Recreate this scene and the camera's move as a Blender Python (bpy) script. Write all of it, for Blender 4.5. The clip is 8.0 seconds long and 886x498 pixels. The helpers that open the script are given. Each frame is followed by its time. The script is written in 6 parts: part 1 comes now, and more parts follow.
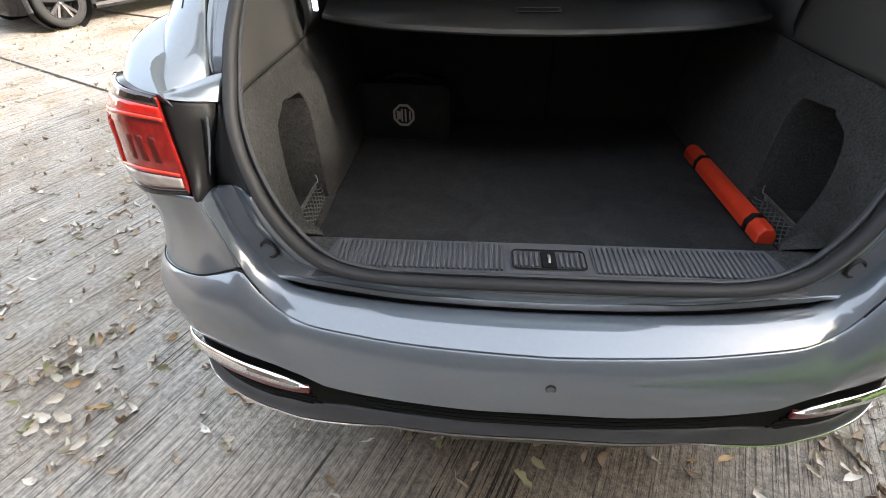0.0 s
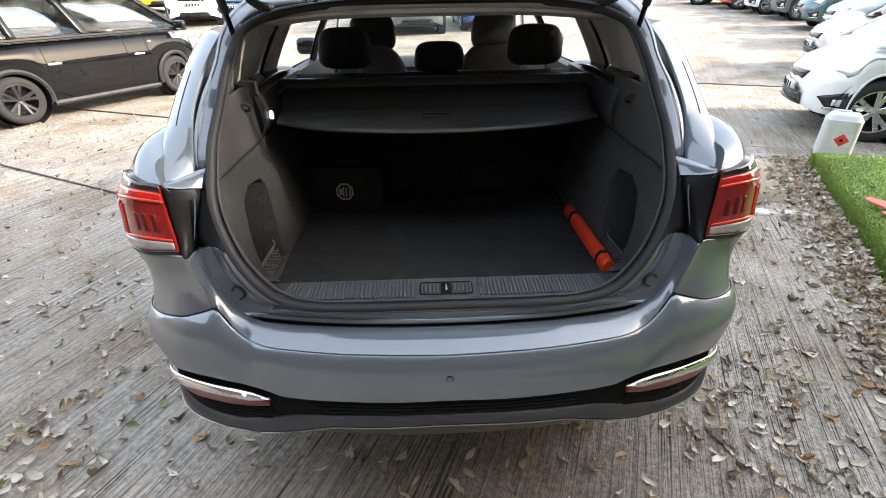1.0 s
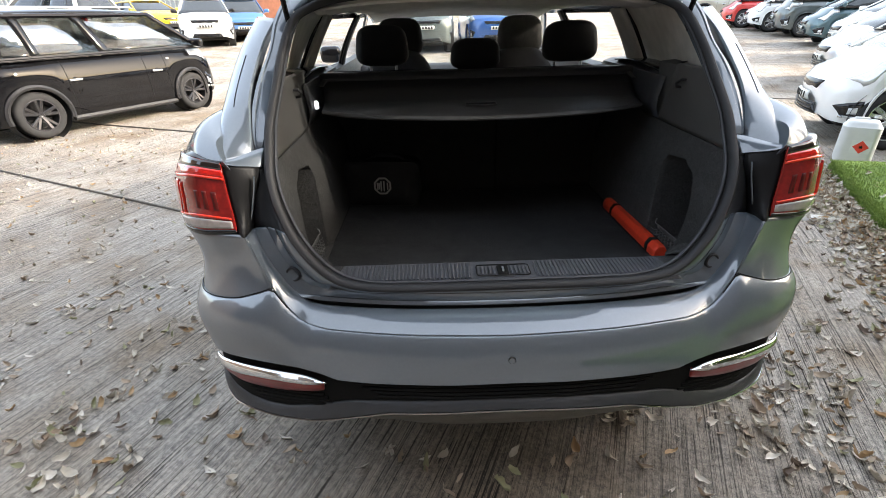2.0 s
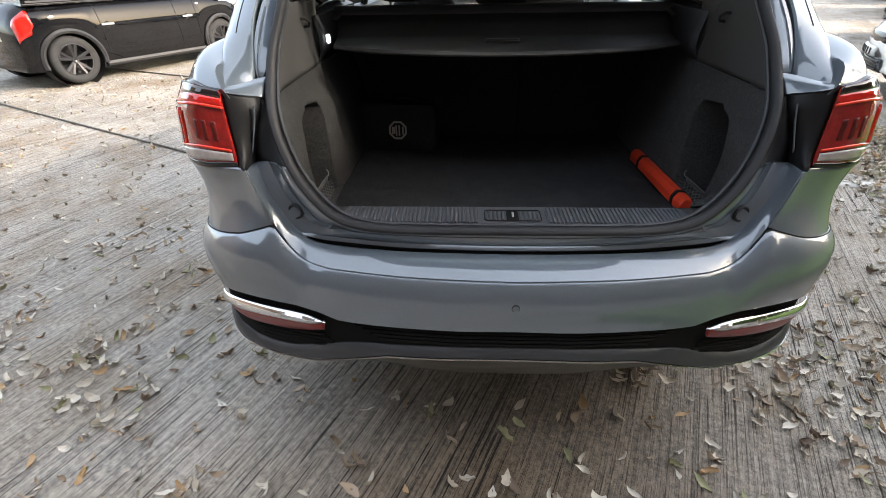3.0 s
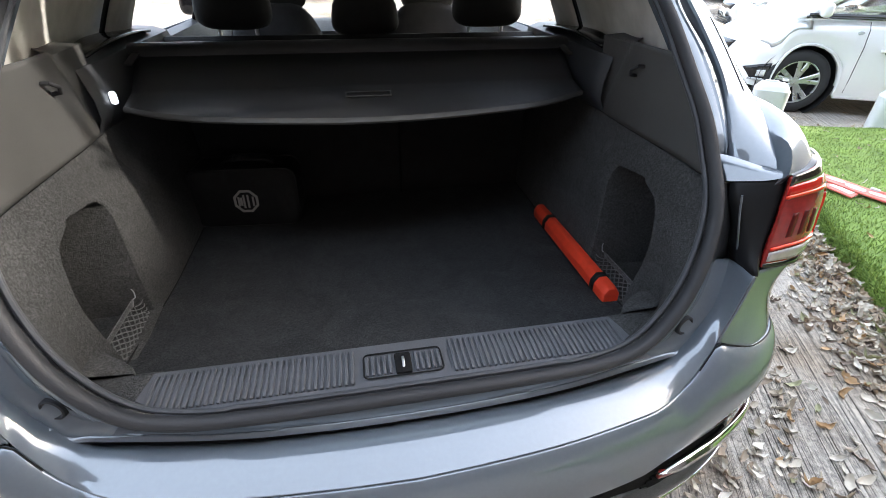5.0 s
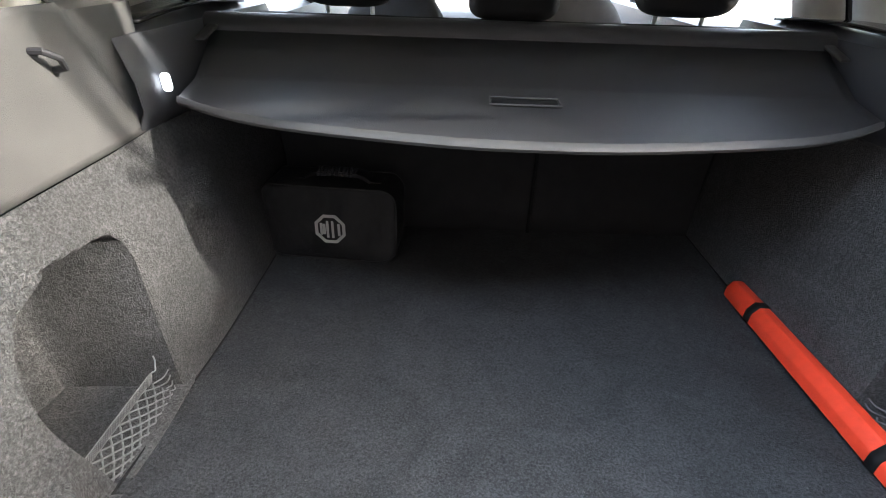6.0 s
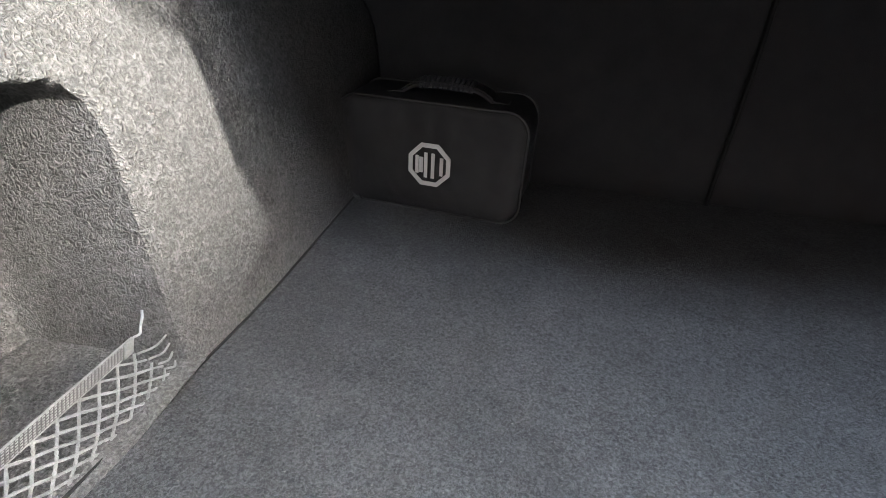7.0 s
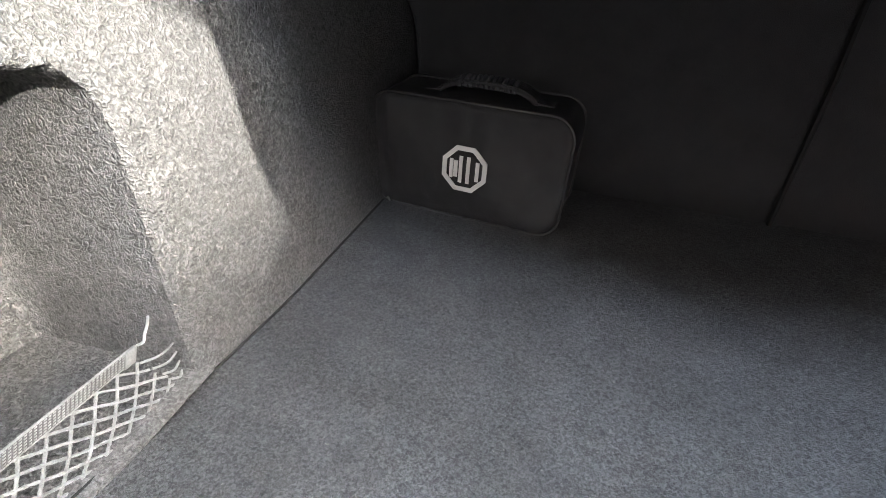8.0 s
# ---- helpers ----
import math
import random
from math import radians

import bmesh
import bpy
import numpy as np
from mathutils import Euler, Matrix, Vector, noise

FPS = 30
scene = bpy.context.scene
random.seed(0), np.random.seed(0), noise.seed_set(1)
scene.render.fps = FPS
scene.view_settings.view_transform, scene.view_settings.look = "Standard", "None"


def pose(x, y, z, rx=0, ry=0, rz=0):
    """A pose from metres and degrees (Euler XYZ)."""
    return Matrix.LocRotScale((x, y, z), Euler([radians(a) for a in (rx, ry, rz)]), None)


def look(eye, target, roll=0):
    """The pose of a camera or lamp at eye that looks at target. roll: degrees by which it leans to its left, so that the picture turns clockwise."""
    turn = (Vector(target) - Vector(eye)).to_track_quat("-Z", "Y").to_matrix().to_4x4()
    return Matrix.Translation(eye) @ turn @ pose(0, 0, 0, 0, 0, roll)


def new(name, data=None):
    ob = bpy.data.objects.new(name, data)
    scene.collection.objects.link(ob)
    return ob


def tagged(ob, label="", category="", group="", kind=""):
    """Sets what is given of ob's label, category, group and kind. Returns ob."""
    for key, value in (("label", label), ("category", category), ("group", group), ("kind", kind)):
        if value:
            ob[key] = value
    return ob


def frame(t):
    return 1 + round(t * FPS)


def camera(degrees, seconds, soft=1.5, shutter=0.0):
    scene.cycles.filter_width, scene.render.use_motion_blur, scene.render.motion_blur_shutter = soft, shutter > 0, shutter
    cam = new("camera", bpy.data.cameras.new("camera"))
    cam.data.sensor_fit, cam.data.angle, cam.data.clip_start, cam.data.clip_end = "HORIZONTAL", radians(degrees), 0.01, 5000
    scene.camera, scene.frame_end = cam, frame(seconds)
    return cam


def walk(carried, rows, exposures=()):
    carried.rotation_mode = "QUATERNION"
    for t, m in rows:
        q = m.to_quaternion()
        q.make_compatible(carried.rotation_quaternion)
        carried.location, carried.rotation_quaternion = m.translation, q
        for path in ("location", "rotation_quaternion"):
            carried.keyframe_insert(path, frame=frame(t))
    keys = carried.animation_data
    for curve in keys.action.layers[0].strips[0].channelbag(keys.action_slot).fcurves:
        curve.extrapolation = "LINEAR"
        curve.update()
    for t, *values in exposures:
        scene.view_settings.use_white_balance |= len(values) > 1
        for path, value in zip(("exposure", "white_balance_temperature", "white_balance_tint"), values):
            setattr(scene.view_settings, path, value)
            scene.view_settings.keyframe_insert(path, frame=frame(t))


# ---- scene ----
cam = camera(87.7, 8.0, soft=0.75)
PATH = [
    (0, (-0.152, -0.702, 1.424), (-0.276, 0.869, 0.192), -0.9),
    (0.5, (-0.096, -0.89, 1.495), (-0.128, 0.794, 0.418), -0.7),
    (1, (-0.034, -1.036, 1.556), (0.011, 0.708, 0.578), -1.0),
    (1.5, (-0.06, -1.07, 1.555), (0.034, 0.708, 0.644), -1.2),
    (2, (-0.177, -1.063, 1.462), (-0.148, 0.718, 0.555), -1.4),
    (2.2, (-0.223, -1.065, 1.43), (-0.259, 0.705, 0.5), -1.7),
    (3.3, (-0.044, -1.027, 1.394), (-0.136, 0.651, 0.31), -1.1),
    (3.5, (0.012, -1.022, 1.398), (0.001, 0.648, 0.297), -0.8),
    (4, (0.067, -1.0, 1.431), (0.263, 0.644, 0.31), -0.3),
    (4.5, (0.037, -0.843, 1.44), (0.347, 0.792, 0.33), -0.5),
    (5, (-0.049, -0.586, 1.471), (0.282, 1.068, 0.397), 0.8),
    (5.2, (-0.082, -0.501, 1.473), (0.223, 1.163, 0.407), 1.4),
    (6.3, (-0.142, -0.052, 1.289), (-0.27, 1.632, 0.218), 2.4),
    (6.5, (-0.171, 0.0, 1.229), (-0.349, 1.669, 0.142), 3.0),
    (7, (-0.218, 0.089, 1.143), (-0.565, 1.705, 0.018), 2.1),
    (7.5, (-0.222, 0.127, 1.115), (-0.665, 1.705, -0.032), 2.2),
    (8, (-0.229, 0.138, 1.13), (-0.708, 1.714, -0.005), 2.4),
]
EXPOSURES = [(t, 1.72 + e, k, 10) for t, e, k in ((0.0, 0.38, 7150), (0.5, 0.3, 7100), (1.0, 0.06, 7050), (2.0, -0.1, 7050), (3.5, 0.0, 7050), (4.0, 0.29, 7050),
                                                  (4.5, 0.44, 6900), (5.0, 0.56, 6680), (5.2, 0.75, 6650), (6.3, 2.55, 6600), (6.5, 2.72, 6600), (7.0, 3.08, 6650), (7.5, 3.36, 6600), (8.0, 3.53, 6700))]
walk(cam, [(t, look(eye, target, roll)) for t, eye, target, roll in PATH], EXPOSURES)

# ---- light: bright hazy sky, low autumn sun from the right over a tall hedge, whose top lets it reach the upper half of the boot ----
SUN_ELEVATION, SUN_AZIMUTH = 25.8, 100.0   # azimuth from +y towards +x
world = bpy.data.worlds.new("sky")
scene.world = world
world.use_nodes = True
sky = world.node_tree.nodes.new("ShaderNodeTexSky")
sky.sky_type, sky.sun_disc = "NISHITA", False
sky.sun_elevation, sky.sun_rotation = radians(SUN_ELEVATION), radians(SUN_AZIMUTH)
sky.air_density, sky.dust_density, sky.ozone_density = 1.0, 2.5, 1.0
background = world.node_tree.nodes["Background"]
background.inputs["Strength"].default_value = 0.15
# thin bright cloud over the whole sky
haze = world.node_tree.nodes.new("ShaderNodeMix")
haze.data_type, haze.blend_type = "RGBA", "ADD"
haze.inputs["Factor"].default_value = 1.0
haze.inputs["B"].default_value = (2.5, 2.72, 3.0, 1)
world.node_tree.links.new(sky.outputs["Color"], haze.inputs["A"])
world.node_tree.links.new(haze.outputs["Result"], background.inputs["Color"])
sun_data = bpy.data.lights.new("sun", "SUN")
sun_data.energy, sun_data.angle, sun_data.color = 2.05, radians(1.8), (1.0, 0.96, 0.91)
sun = new("sun", sun_data)
az, el = radians(SUN_AZIMUTH), radians(SUN_ELEVATION)
sun.matrix_world = look((30 * math.sin(az) * math.cos(el), 30 * math.cos(az) * math.cos(el), 30 * math.sin(el)), (0, 0, 0))


# ---- materials ----
def mat(name, base, rough=0.5, metal=0.0, vary=0.15, scale=20.0, bump=0.0, bump_scale=200.0, coat=0.0, tint=None, spec=0.5, sheen=0.0):
    """A surface with two scales of colour and gloss variation and a fine relief."""
    m = bpy.data.materials.new(name)
    m.use_nodes = True
    nodes, links = m.node_tree.nodes, m.node_tree.links
    b = nodes["Principled BSDF"]
    b.inputs["Metallic"].default_value = metal
    b.inputs["Coat Weight"].default_value = coat
    b.inputs["Coat Roughness"].default_value = 0.04
    b.inputs["Specular IOR Level"].default_value = spec
    b.inputs["Sheen Weight"].default_value = sheen
    coord = nodes.new("ShaderNodeTexCoord")
    big, small = nodes.new("ShaderNodeTexNoise"), nodes.new("ShaderNodeTexNoise")
    big.inputs["Scale"].default_value, small.inputs["Scale"].default_value = scale * 0.15, scale
    big.inputs["Detail"].default_value = small.inputs["Detail"].default_value = 6.0
    for n in (big, small):
        links.new(coord.outputs["Object"], n.inputs["Vector"])
    add = nodes.new("ShaderNodeMath")
    add.operation = "ADD"
    links.new(big.outputs["Fac"], add.inputs[0])
    links.new(small.outputs["Fac"], add.inputs[1])
    ramp = nodes.new("ShaderNodeMapRange")
    ramp.inputs["From Min"].default_value, ramp.inputs["From Max"].default_value = 0.7, 1.3
    links.new(add.outputs[0], ramp.inputs["Value"])
    mix = nodes.new("ShaderNodeMix")
    mix.data_type = "RGBA"
    dark = [c * (1 - vary) for c in base]
    light = [min(1.0, c * (1 + vary)) for c in (tint or base)]
    mix.inputs["A"].default_value, mix.inputs["B"].default_value = (*dark, 1), (*light, 1)
    links.new(ramp.outputs["Result"], mix.inputs["Factor"])
    links.new(mix.outputs["Result"], b.inputs["Base Color"])
    gloss = nodes.new("ShaderNodeMapRange")
    gloss.inputs["To Min"].default_value, gloss.inputs["To Max"].default_value = rough * 0.85, min(1.0, rough * 1.15)
    links.new(small.outputs["Fac"], gloss.inputs["Value"])
    links.new(gloss.outputs["Result"], b.inputs["Roughness"])
    if bump:
        grain = nodes.new("ShaderNodeTexNoise")
        grain.inputs["Scale"].default_value, grain.inputs["Detail"].default_value = bump_scale, 3.0
        links.new(coord.outputs["Object"], grain.inputs["Vector"])
        relief = nodes.new("ShaderNodeBump")
        relief.inputs["Strength"].default_value, relief.inputs["Distance"].default_value = bump, 0.004
        links.new(grain.outputs["Fac"], relief.inputs["Height"])
        links.new(relief.outputs["Normal"], b.inputs["Normal"])
    return m


def glowing(name, colour, strength):
    m = mat(name, colour, 0.4)
    b = m.node_tree.nodes["Principled BSDF"]
    b.inputs["Emission Color"].default_value, b.inputs["Emission Strength"].default_value = (*colour, 1), strength
    return m


def clear(name, colour, gloss=0.08):
    """A thin pane: tinted see-through with a share of mirror gloss."""
    m = bpy.data.materials.new(name)
    m.use_nodes = True
    nodes, links = m.node_tree.nodes, m.node_tree.links
    nodes.remove(nodes["Principled BSDF"])
    see, shine, mix = nodes.new("ShaderNodeBsdfTransparent"), nodes.new("ShaderNodeBsdfGlossy"), nodes.new("ShaderNodeMixShader")
    see.inputs["Color"].default_value = (*colour, 1)
    shine.inputs["Roughness"].default_value = 0.02
    mix.inputs[0].default_value = gloss
    links.new(see.outputs[0], mix.inputs[1])
    links.new(shine.outputs[0], mix.inputs[2])
    links.new(mix.outputs[0], nodes["Material Output"].inputs["Surface"])
    return m


def car_paint(name, colour, metal=0.6, rough=0.32, ior=1.7):
    """Metallic base under a clear, mirror-smooth coat."""
    m = mat(name, colour, rough, metal, 0.04, 900.0, coat=1.0)
    b = m.node_tree.nodes["Principled BSDF"]
    b.inputs["Coat IOR"].default_value, b.inputs["Coat Roughness"].default_value = ior, 0.012
    return m


GREY_PAINT = car_paint("silver_grey_paint", (0.136, 0.163, 0.190), 0.4, 0.45, 2.0)
BLACK_PLASTIC = mat("grained_black_plastic", (0.022, 0.022, 0.024), 0.55, bump=0.25, bump_scale=900)
GLOSS_BLACK = mat("gloss_black_plastic", (0.012, 0.012, 0.013), 0.12, vary=0.1)
DARK_GREY = mat("dark_grey_plastic", (0.045, 0.047, 0.052), 0.45, bump=0.2, bump_scale=900)
SILL_GREY = mat("ribbed_sill_plastic", (0.085, 0.088, 0.097), 0.5, bump=0.25, bump_scale=1200)
RUBBER = mat("seal_rubber", (0.02, 0.02, 0.022), 0.6, bump=0.2, bump_scale=500)
CHROME = mat("chrome", (0.85, 0.86, 0.88), 0.08, 1.0, vary=0.03)
CARPET = mat("boot_side_carpet", (0.078, 0.078, 0.077), 0.95, vary=0.40, scale=1500, bump=1.0, bump_scale=330, spec=0.15)
FLOOR_CARPET = mat("boot_floor_carpet", (0.045, 0.046, 0.047), 0.95, vary=0.45, scale=1900, bump=0.8, bump_scale=520, spec=0.1)


def worn_nap(m, scale, depth):
    """Broad patches where the pile lies differently, and a few pale specks of lint."""
    nodes, links = m.node_tree.nodes, m.node_tree.links
    b = nodes["Principled BSDF"]
    before = b.inputs["Base Color"].links[0].from_socket
    coord, patch, fleck = nodes.new("ShaderNodeTexCoord"), nodes.new("ShaderNodeTexNoise"), nodes.new("ShaderNodeTexNoise")
    patch.inputs["Scale"].default_value, patch.inputs["Detail"].default_value, patch.inputs["Distortion"].default_value = scale, 5.0, 1.2
    fleck.inputs["Scale"].default_value, fleck.inputs["Detail"].default_value = 260.0, 1.0
    for n in (patch, fleck):
        links.new(coord.outputs["Object"], n.inputs["Vector"])
    level, speck, times, lint = (nodes.new("ShaderNodeMapRange"), nodes.new("ShaderNodeMapRange"), nodes.new("ShaderNodeMix"), nodes.new("ShaderNodeMix"))
    level.inputs["From Min"].default_value, level.inputs["From Max"].default_value = 0.3, 0.7
    level.inputs["To Min"].default_value, level.inputs["To Max"].default_value = 1.0 - depth, 1.0 + depth
    links.new(patch.outputs["Fac"], level.inputs["Value"])
    times.data_type, times.blend_type = "RGBA", "MULTIPLY"
    times.inputs["Factor"].default_value = 1.0
    links.new(before, times.inputs["A"])
    links.new(level.outputs["Result"], times.inputs["B"])
    speck.inputs["From Min"].default_value, speck.inputs["From Max"].default_value, speck.inputs["To Max"].default_value = 0.74, 0.78, 0.22
    links.new(fleck.outputs["Fac"], speck.inputs["Value"])
    lint.data_type = "RGBA"
    lint.inputs["B"].default_value = (0.22, 0.21, 0.19, 1)
    links.new(speck.outputs["Result"], lint.inputs["Factor"])
    links.new(times.outputs["Result"], lint.inputs["A"])
    links.new(lint.outputs["Result"], b.inputs["Base Color"])


def pile(m, scale, height, spread, fine=None):
    """Felted fibre tufts: small crooked lumps in relief and in tone, with a finer hair over them."""
    nodes, links = m.node_tree.nodes, m.node_tree.links
    b = nodes["Principled BSDF"]
    before = b.inputs["Base Color"].links[0].from_socket
    coord, lump, hair = nodes.new("ShaderNodeTexCoord"), nodes.new("ShaderNodeTexNoise"), nodes.new("ShaderNodeTexNoise")
    lump.inputs["Scale"].default_value, lump.inputs["Detail"].default_value, lump.inputs["Distortion"].default_value = scale, 1.5, 1.6
    hair.inputs["Scale"].default_value, hair.inputs["Detail"].default_value = fine or scale * 4, 2.0
    for n in (lump, hair):
        links.new(coord.outputs["Object"], n.inputs["Vector"])
    level, tone, both_tones, times = (nodes.new("ShaderNodeMapRange"), nodes.new("ShaderNodeMapRange"), nodes.new("ShaderNodeMath"), nodes.new("ShaderNodeMix"))
    level.inputs["From Min"].default_value, level.inputs["From Max"].default_value = 0.36, 0.62
    links.new(lump.outputs["Fac"], level.inputs["Value"])
    both_tones.operation = "MULTIPLY_ADD"
    links.new(hair.outputs["Fac"], both_tones.inputs[0])
    both_tones.inputs[1].default_value = 0.7
    links.new(level.outputs["Result"], both_tones.inputs[2])
    tone.inputs["From Min"].default_value, tone.inputs["From Max"].default_value = 0.2, 1.5
    tone.inputs["To Min"].default_value, tone.inputs["To Max"].default_value = 1.0 - spread, 1.0 + spread
    links.new(both_tones.outputs[0], tone.inputs["Value"])
    times.data_type, times.blend_type = "RGBA", "MULTIPLY"
    times.inputs["Factor"].default_value = 1.0
    links.new(before, times.inputs["A"])
    links.new(tone.outputs["Result"], times.inputs["B"])
    links.new(times.outputs["Result"], b.inputs["Base Color"])
    relief = nodes.new("ShaderNodeBump")
    relief.inputs["Strength"].default_value, relief.inputs["Distance"].default_value = 1.0, height
    links.new(both_tones.outputs[0], relief.inputs["Height"])
    links.new(relief.outputs["Normal"], b.inputs["Normal"])


worn_nap(CARPET, 14.0, 0.10)
worn_nap(FLOOR_CARPET, 9.0, 0.16)
pile(CARPET, 210.0, 0.0022, 0.34)
pile(FLOOR_CARPET, 300.0, 0.0013, 0.42)
TRIM_PLASTIC = mat("boot_trim_plastic", (0.080, 0.078, 0.074), 0.6, bump=0.35, bump_scale=1100)
PILLAR_TRIM = mat("pale_pillar_trim", (0.60, 0.58, 0.53), 0.7, bump=0.2, bump_scale=1000)
SEAT_CLOTH = mat("dark_seat_cloth", (0.019, 0.019, 0.020), 0.85, vary=0.3, scale=150, bump=0.5, bump_scale=700)
# lighter copy of the seat cloth: sun on the right front headrest, as colour
SEAT_SUNLIT = mat("sunlit_seat_cloth", (0.10, 0.098, 0.093), 0.85, vary=0.25, scale=150, bump=0.5, bump_scale=700)
COVER_VINYL = mat("load_cover_vinyl", (0.032, 0.033, 0.035), 0.42, bump=0.35, bump_scale=700)
COVER_EDGE = mat("load_cover_edge", (0.055, 0.055, 0.053), 0.5, bump=0.2, bump_scale=900)
NYLON = mat("black_nylon", (0.020, 0.020, 0.021), 0.45, vary=0.3, scale=60, bump=0.5, bump_scale=1500)
PIPING = mat("grey_piping", (0.028, 0.028, 0.027), 0.5)
WHITE_PRINT = mat("white_print", (0.62, 0.62, 0.60), 0.6, vary=0.05)
RED_CASE = mat("red_plastic", (0.80, 0.06, 0.025), 0.42, vary=0.12, scale=40, bump=0.15, bump_scale=300)
NET_BAND = mat("grey_elastic_band", (0.05, 0.05, 0.05), 0.85, vary=0.2, scale=900)
NET_CORD = mat("grey_net_cord", (0.15, 0.152, 0.15), 0.8, vary=0.3, scale=900, bump=0.6, bump_scale=1500)
LAMP_RED = mat("red_lamp_lens", (0.62, 0.014, 0.009), 0.06, vary=0.2, scale=60, coat=1.0)
LAMP_SMOKE = mat("smoked_lamp_glass", (0.02, 0.012, 0.012), 0.05, vary=0.1, coat=1.0)
LAMP_DARK = mat("dark_red_lamp_body", (0.26, 0.012, 0.010), 0.18, vary=0.3, scale=80, coat=1.0)
LAMP_DEEP = mat("deep_red_reflector", (0.10, 0.007, 0.006), 0.4, vary=0.3, scale=120, spec=0.3)
LAMP_BAR = mat("bright_red_light_guide", (0.95, 0.035, 0.012), 0.15, vary=0.1, coat=0.6)
LAMP_CLEAR = mat("frosted_clear_lamp", (0.42, 0.36, 0.34), 0.2, vary=0.2, scale=60, coat=1.0)
REFLECTOR = mat("red_reflector", (0.26, 0.022, 0.018), 0.35, vary=0.2, scale=200, coat=0.15)
TINTED = clear("tinted_glass", (0.55, 0.6, 0.58))
CLEAR_GLASS = clear("clear_car_glass", (0.95, 0.97, 0.96))
BRIGHT_GLASS = clear("reflecting_car_glass", (0.8, 0.83, 0.82), 0.4)
CAR_GLASS = mat("parked_car_glass", (0.03, 0.035, 0.038), 0.04, vary=0.2, scale=3, spec=1.0)
SURROUND = mat("satin_black_panel", (0.014, 0.014, 0.015), 0.45, vary=0.1, spec=0.25)
TYRE = mat("tyre_rubber", (0.025, 0.025, 0.026), 0.8, vary=0.25, scale=40, bump=0.3, bump_scale=200)
ALLOY = mat("alloy", (0.62, 0.63, 0.64), 0.28, 0.9, vary=0.08)
DARK_ALLOY = mat("dark_alloy", (0.06, 0.06, 0.065), 0.3, 0.7, vary=0.1)
UNDERBODY = mat("underbody", (0.015, 0.015, 0.015), 0.9)
HEADLAMP = mat("headlamp", (0.70, 0.72, 0.74), 0.10, 0.4, vary=0.15, scale=30, coat=1.0)
PLATE = mat("number_plate", (0.75, 0.75, 0.70), 0.4, vary=0.05)
INK = mat("dark_ink", (0.012, 0.012, 0.012), 0.7, spec=0.2)
BLACK_MESH = mat("black_mesh_plastic", (0.011, 0.011, 0.011), 0.85, spec=0.12, bump=0.3, bump_scale=300)
LIT_LAMP = glowing("boot_lamp_glow", (0.85, 0.9, 1.0), 1.2)
CANISTER = mat("white_polythene", (0.62, 0.63, 0.62), 0.4, vary=0.06, scale=12, bump=0.1, bump_scale=60)
TURF_BASE = mat("turf_backing", (0.16, 0.24, 0.05), 0.95, vary=0.4, scale=40, bump=0.8, bump_scale=120)
SALMON = mat("faded_red_foam", (0.72, 0.17, 0.13), 0.6, vary=0.15, scale=30)
PALE_FOAM = mat("pale_foam", (0.72, 0.66, 0.64), 0.6, vary=0.1, scale=30)
STEEL = mat("galvanised_steel", (0.45, 0.46, 0.47), 0.4, 0.8, vary=0.2, scale=30)
CLADDING = mat("grey_cladding", (0.34, 0.37, 0.39), 0.5, 0.2, vary=0.12, scale=3)
TERRACOTTA = mat("terracotta_wall", (0.42, 0.17, 0.10), 0.8, vary=0.2, scale=4)


def by_piece(m, tones):
    """Gives each object, or each island of a joined mesh, its own tone of a ramp."""
    nodes, links = m.node_tree.nodes, m.node_tree.links
    b = nodes["Principled BSDF"]
    info, geo = nodes.new("ShaderNodeObjectInfo"), nodes.new("ShaderNodeNewGeometry")
    add, wrap = nodes.new("ShaderNodeMath"), nodes.new("ShaderNodeMath")
    add.operation, wrap.operation = "ADD", "FRACT"
    links.new(info.outputs["Random"], add.inputs[0])
    links.new(geo.outputs["Random Per Island"], add.inputs[1])
    links.new(add.outputs[0], wrap.inputs[0])
    ramp = nodes.new("ShaderNodeValToRGB")
    ramp.color_ramp.interpolation = "CONSTANT"
    while len(ramp.color_ramp.elements) < len(tones):
        ramp.color_ramp.elements.new(0.5)
    for k, c in enumerate(tones):
        ramp.color_ramp.elements[k].position = k / len(tones)
        ramp.color_ramp.elements[k].color = (*c, 1)
    links.new(wrap.outputs[0], ramp.inputs["Fac"])
    noise_tex, mix = nodes.new("ShaderNodeTexNoise"), nodes.new("ShaderNodeMix")
    noise_tex.inputs["Scale"].default_value, noise_tex.inputs["Detail"].default_value = 60.0, 5.0
    mix.data_type, mix.blend_type = "RGBA", "MULTIPLY"
    mix.inputs["Factor"].default_value = 0.4
    links.new(ramp.outputs["Color"], mix.inputs["A"])
    links.new(noise_tex.outputs["Fac"], mix.inputs["B"])
    links.new(mix.outputs["Result"], b.inputs["Base Color"])
    return m


LEAF = by_piece(mat("dry_leaf", (0.3, 0.2, 0.1), 0.7),
                [(0.76, 0.68, 0.56), (0.57, 0.44, 0.32), (0.84, 0.78, 0.68), (0.40, 0.30, 0.21), (0.68, 0.61, 0.50), (0.22, 0.16, 0.12),
                 (0.58, 0.38, 0.20), (0.84, 0.77, 0.66), (0.40, 0.39, 0.22), (0.66, 0.57, 0.45), (0.72, 0.66, 0.55), (0.46, 0.36, 0.26)])
GRASS = by_piece(mat("turf_blade", (0.1, 0.2, 0.04), 0.6),
                 [(0.23, 0.36, 0.06), (0.31, 0.44, 0.075), (0.12, 0.20, 0.04), (0.42, 0.53, 0.13), (0.18, 0.27, 0.055)])


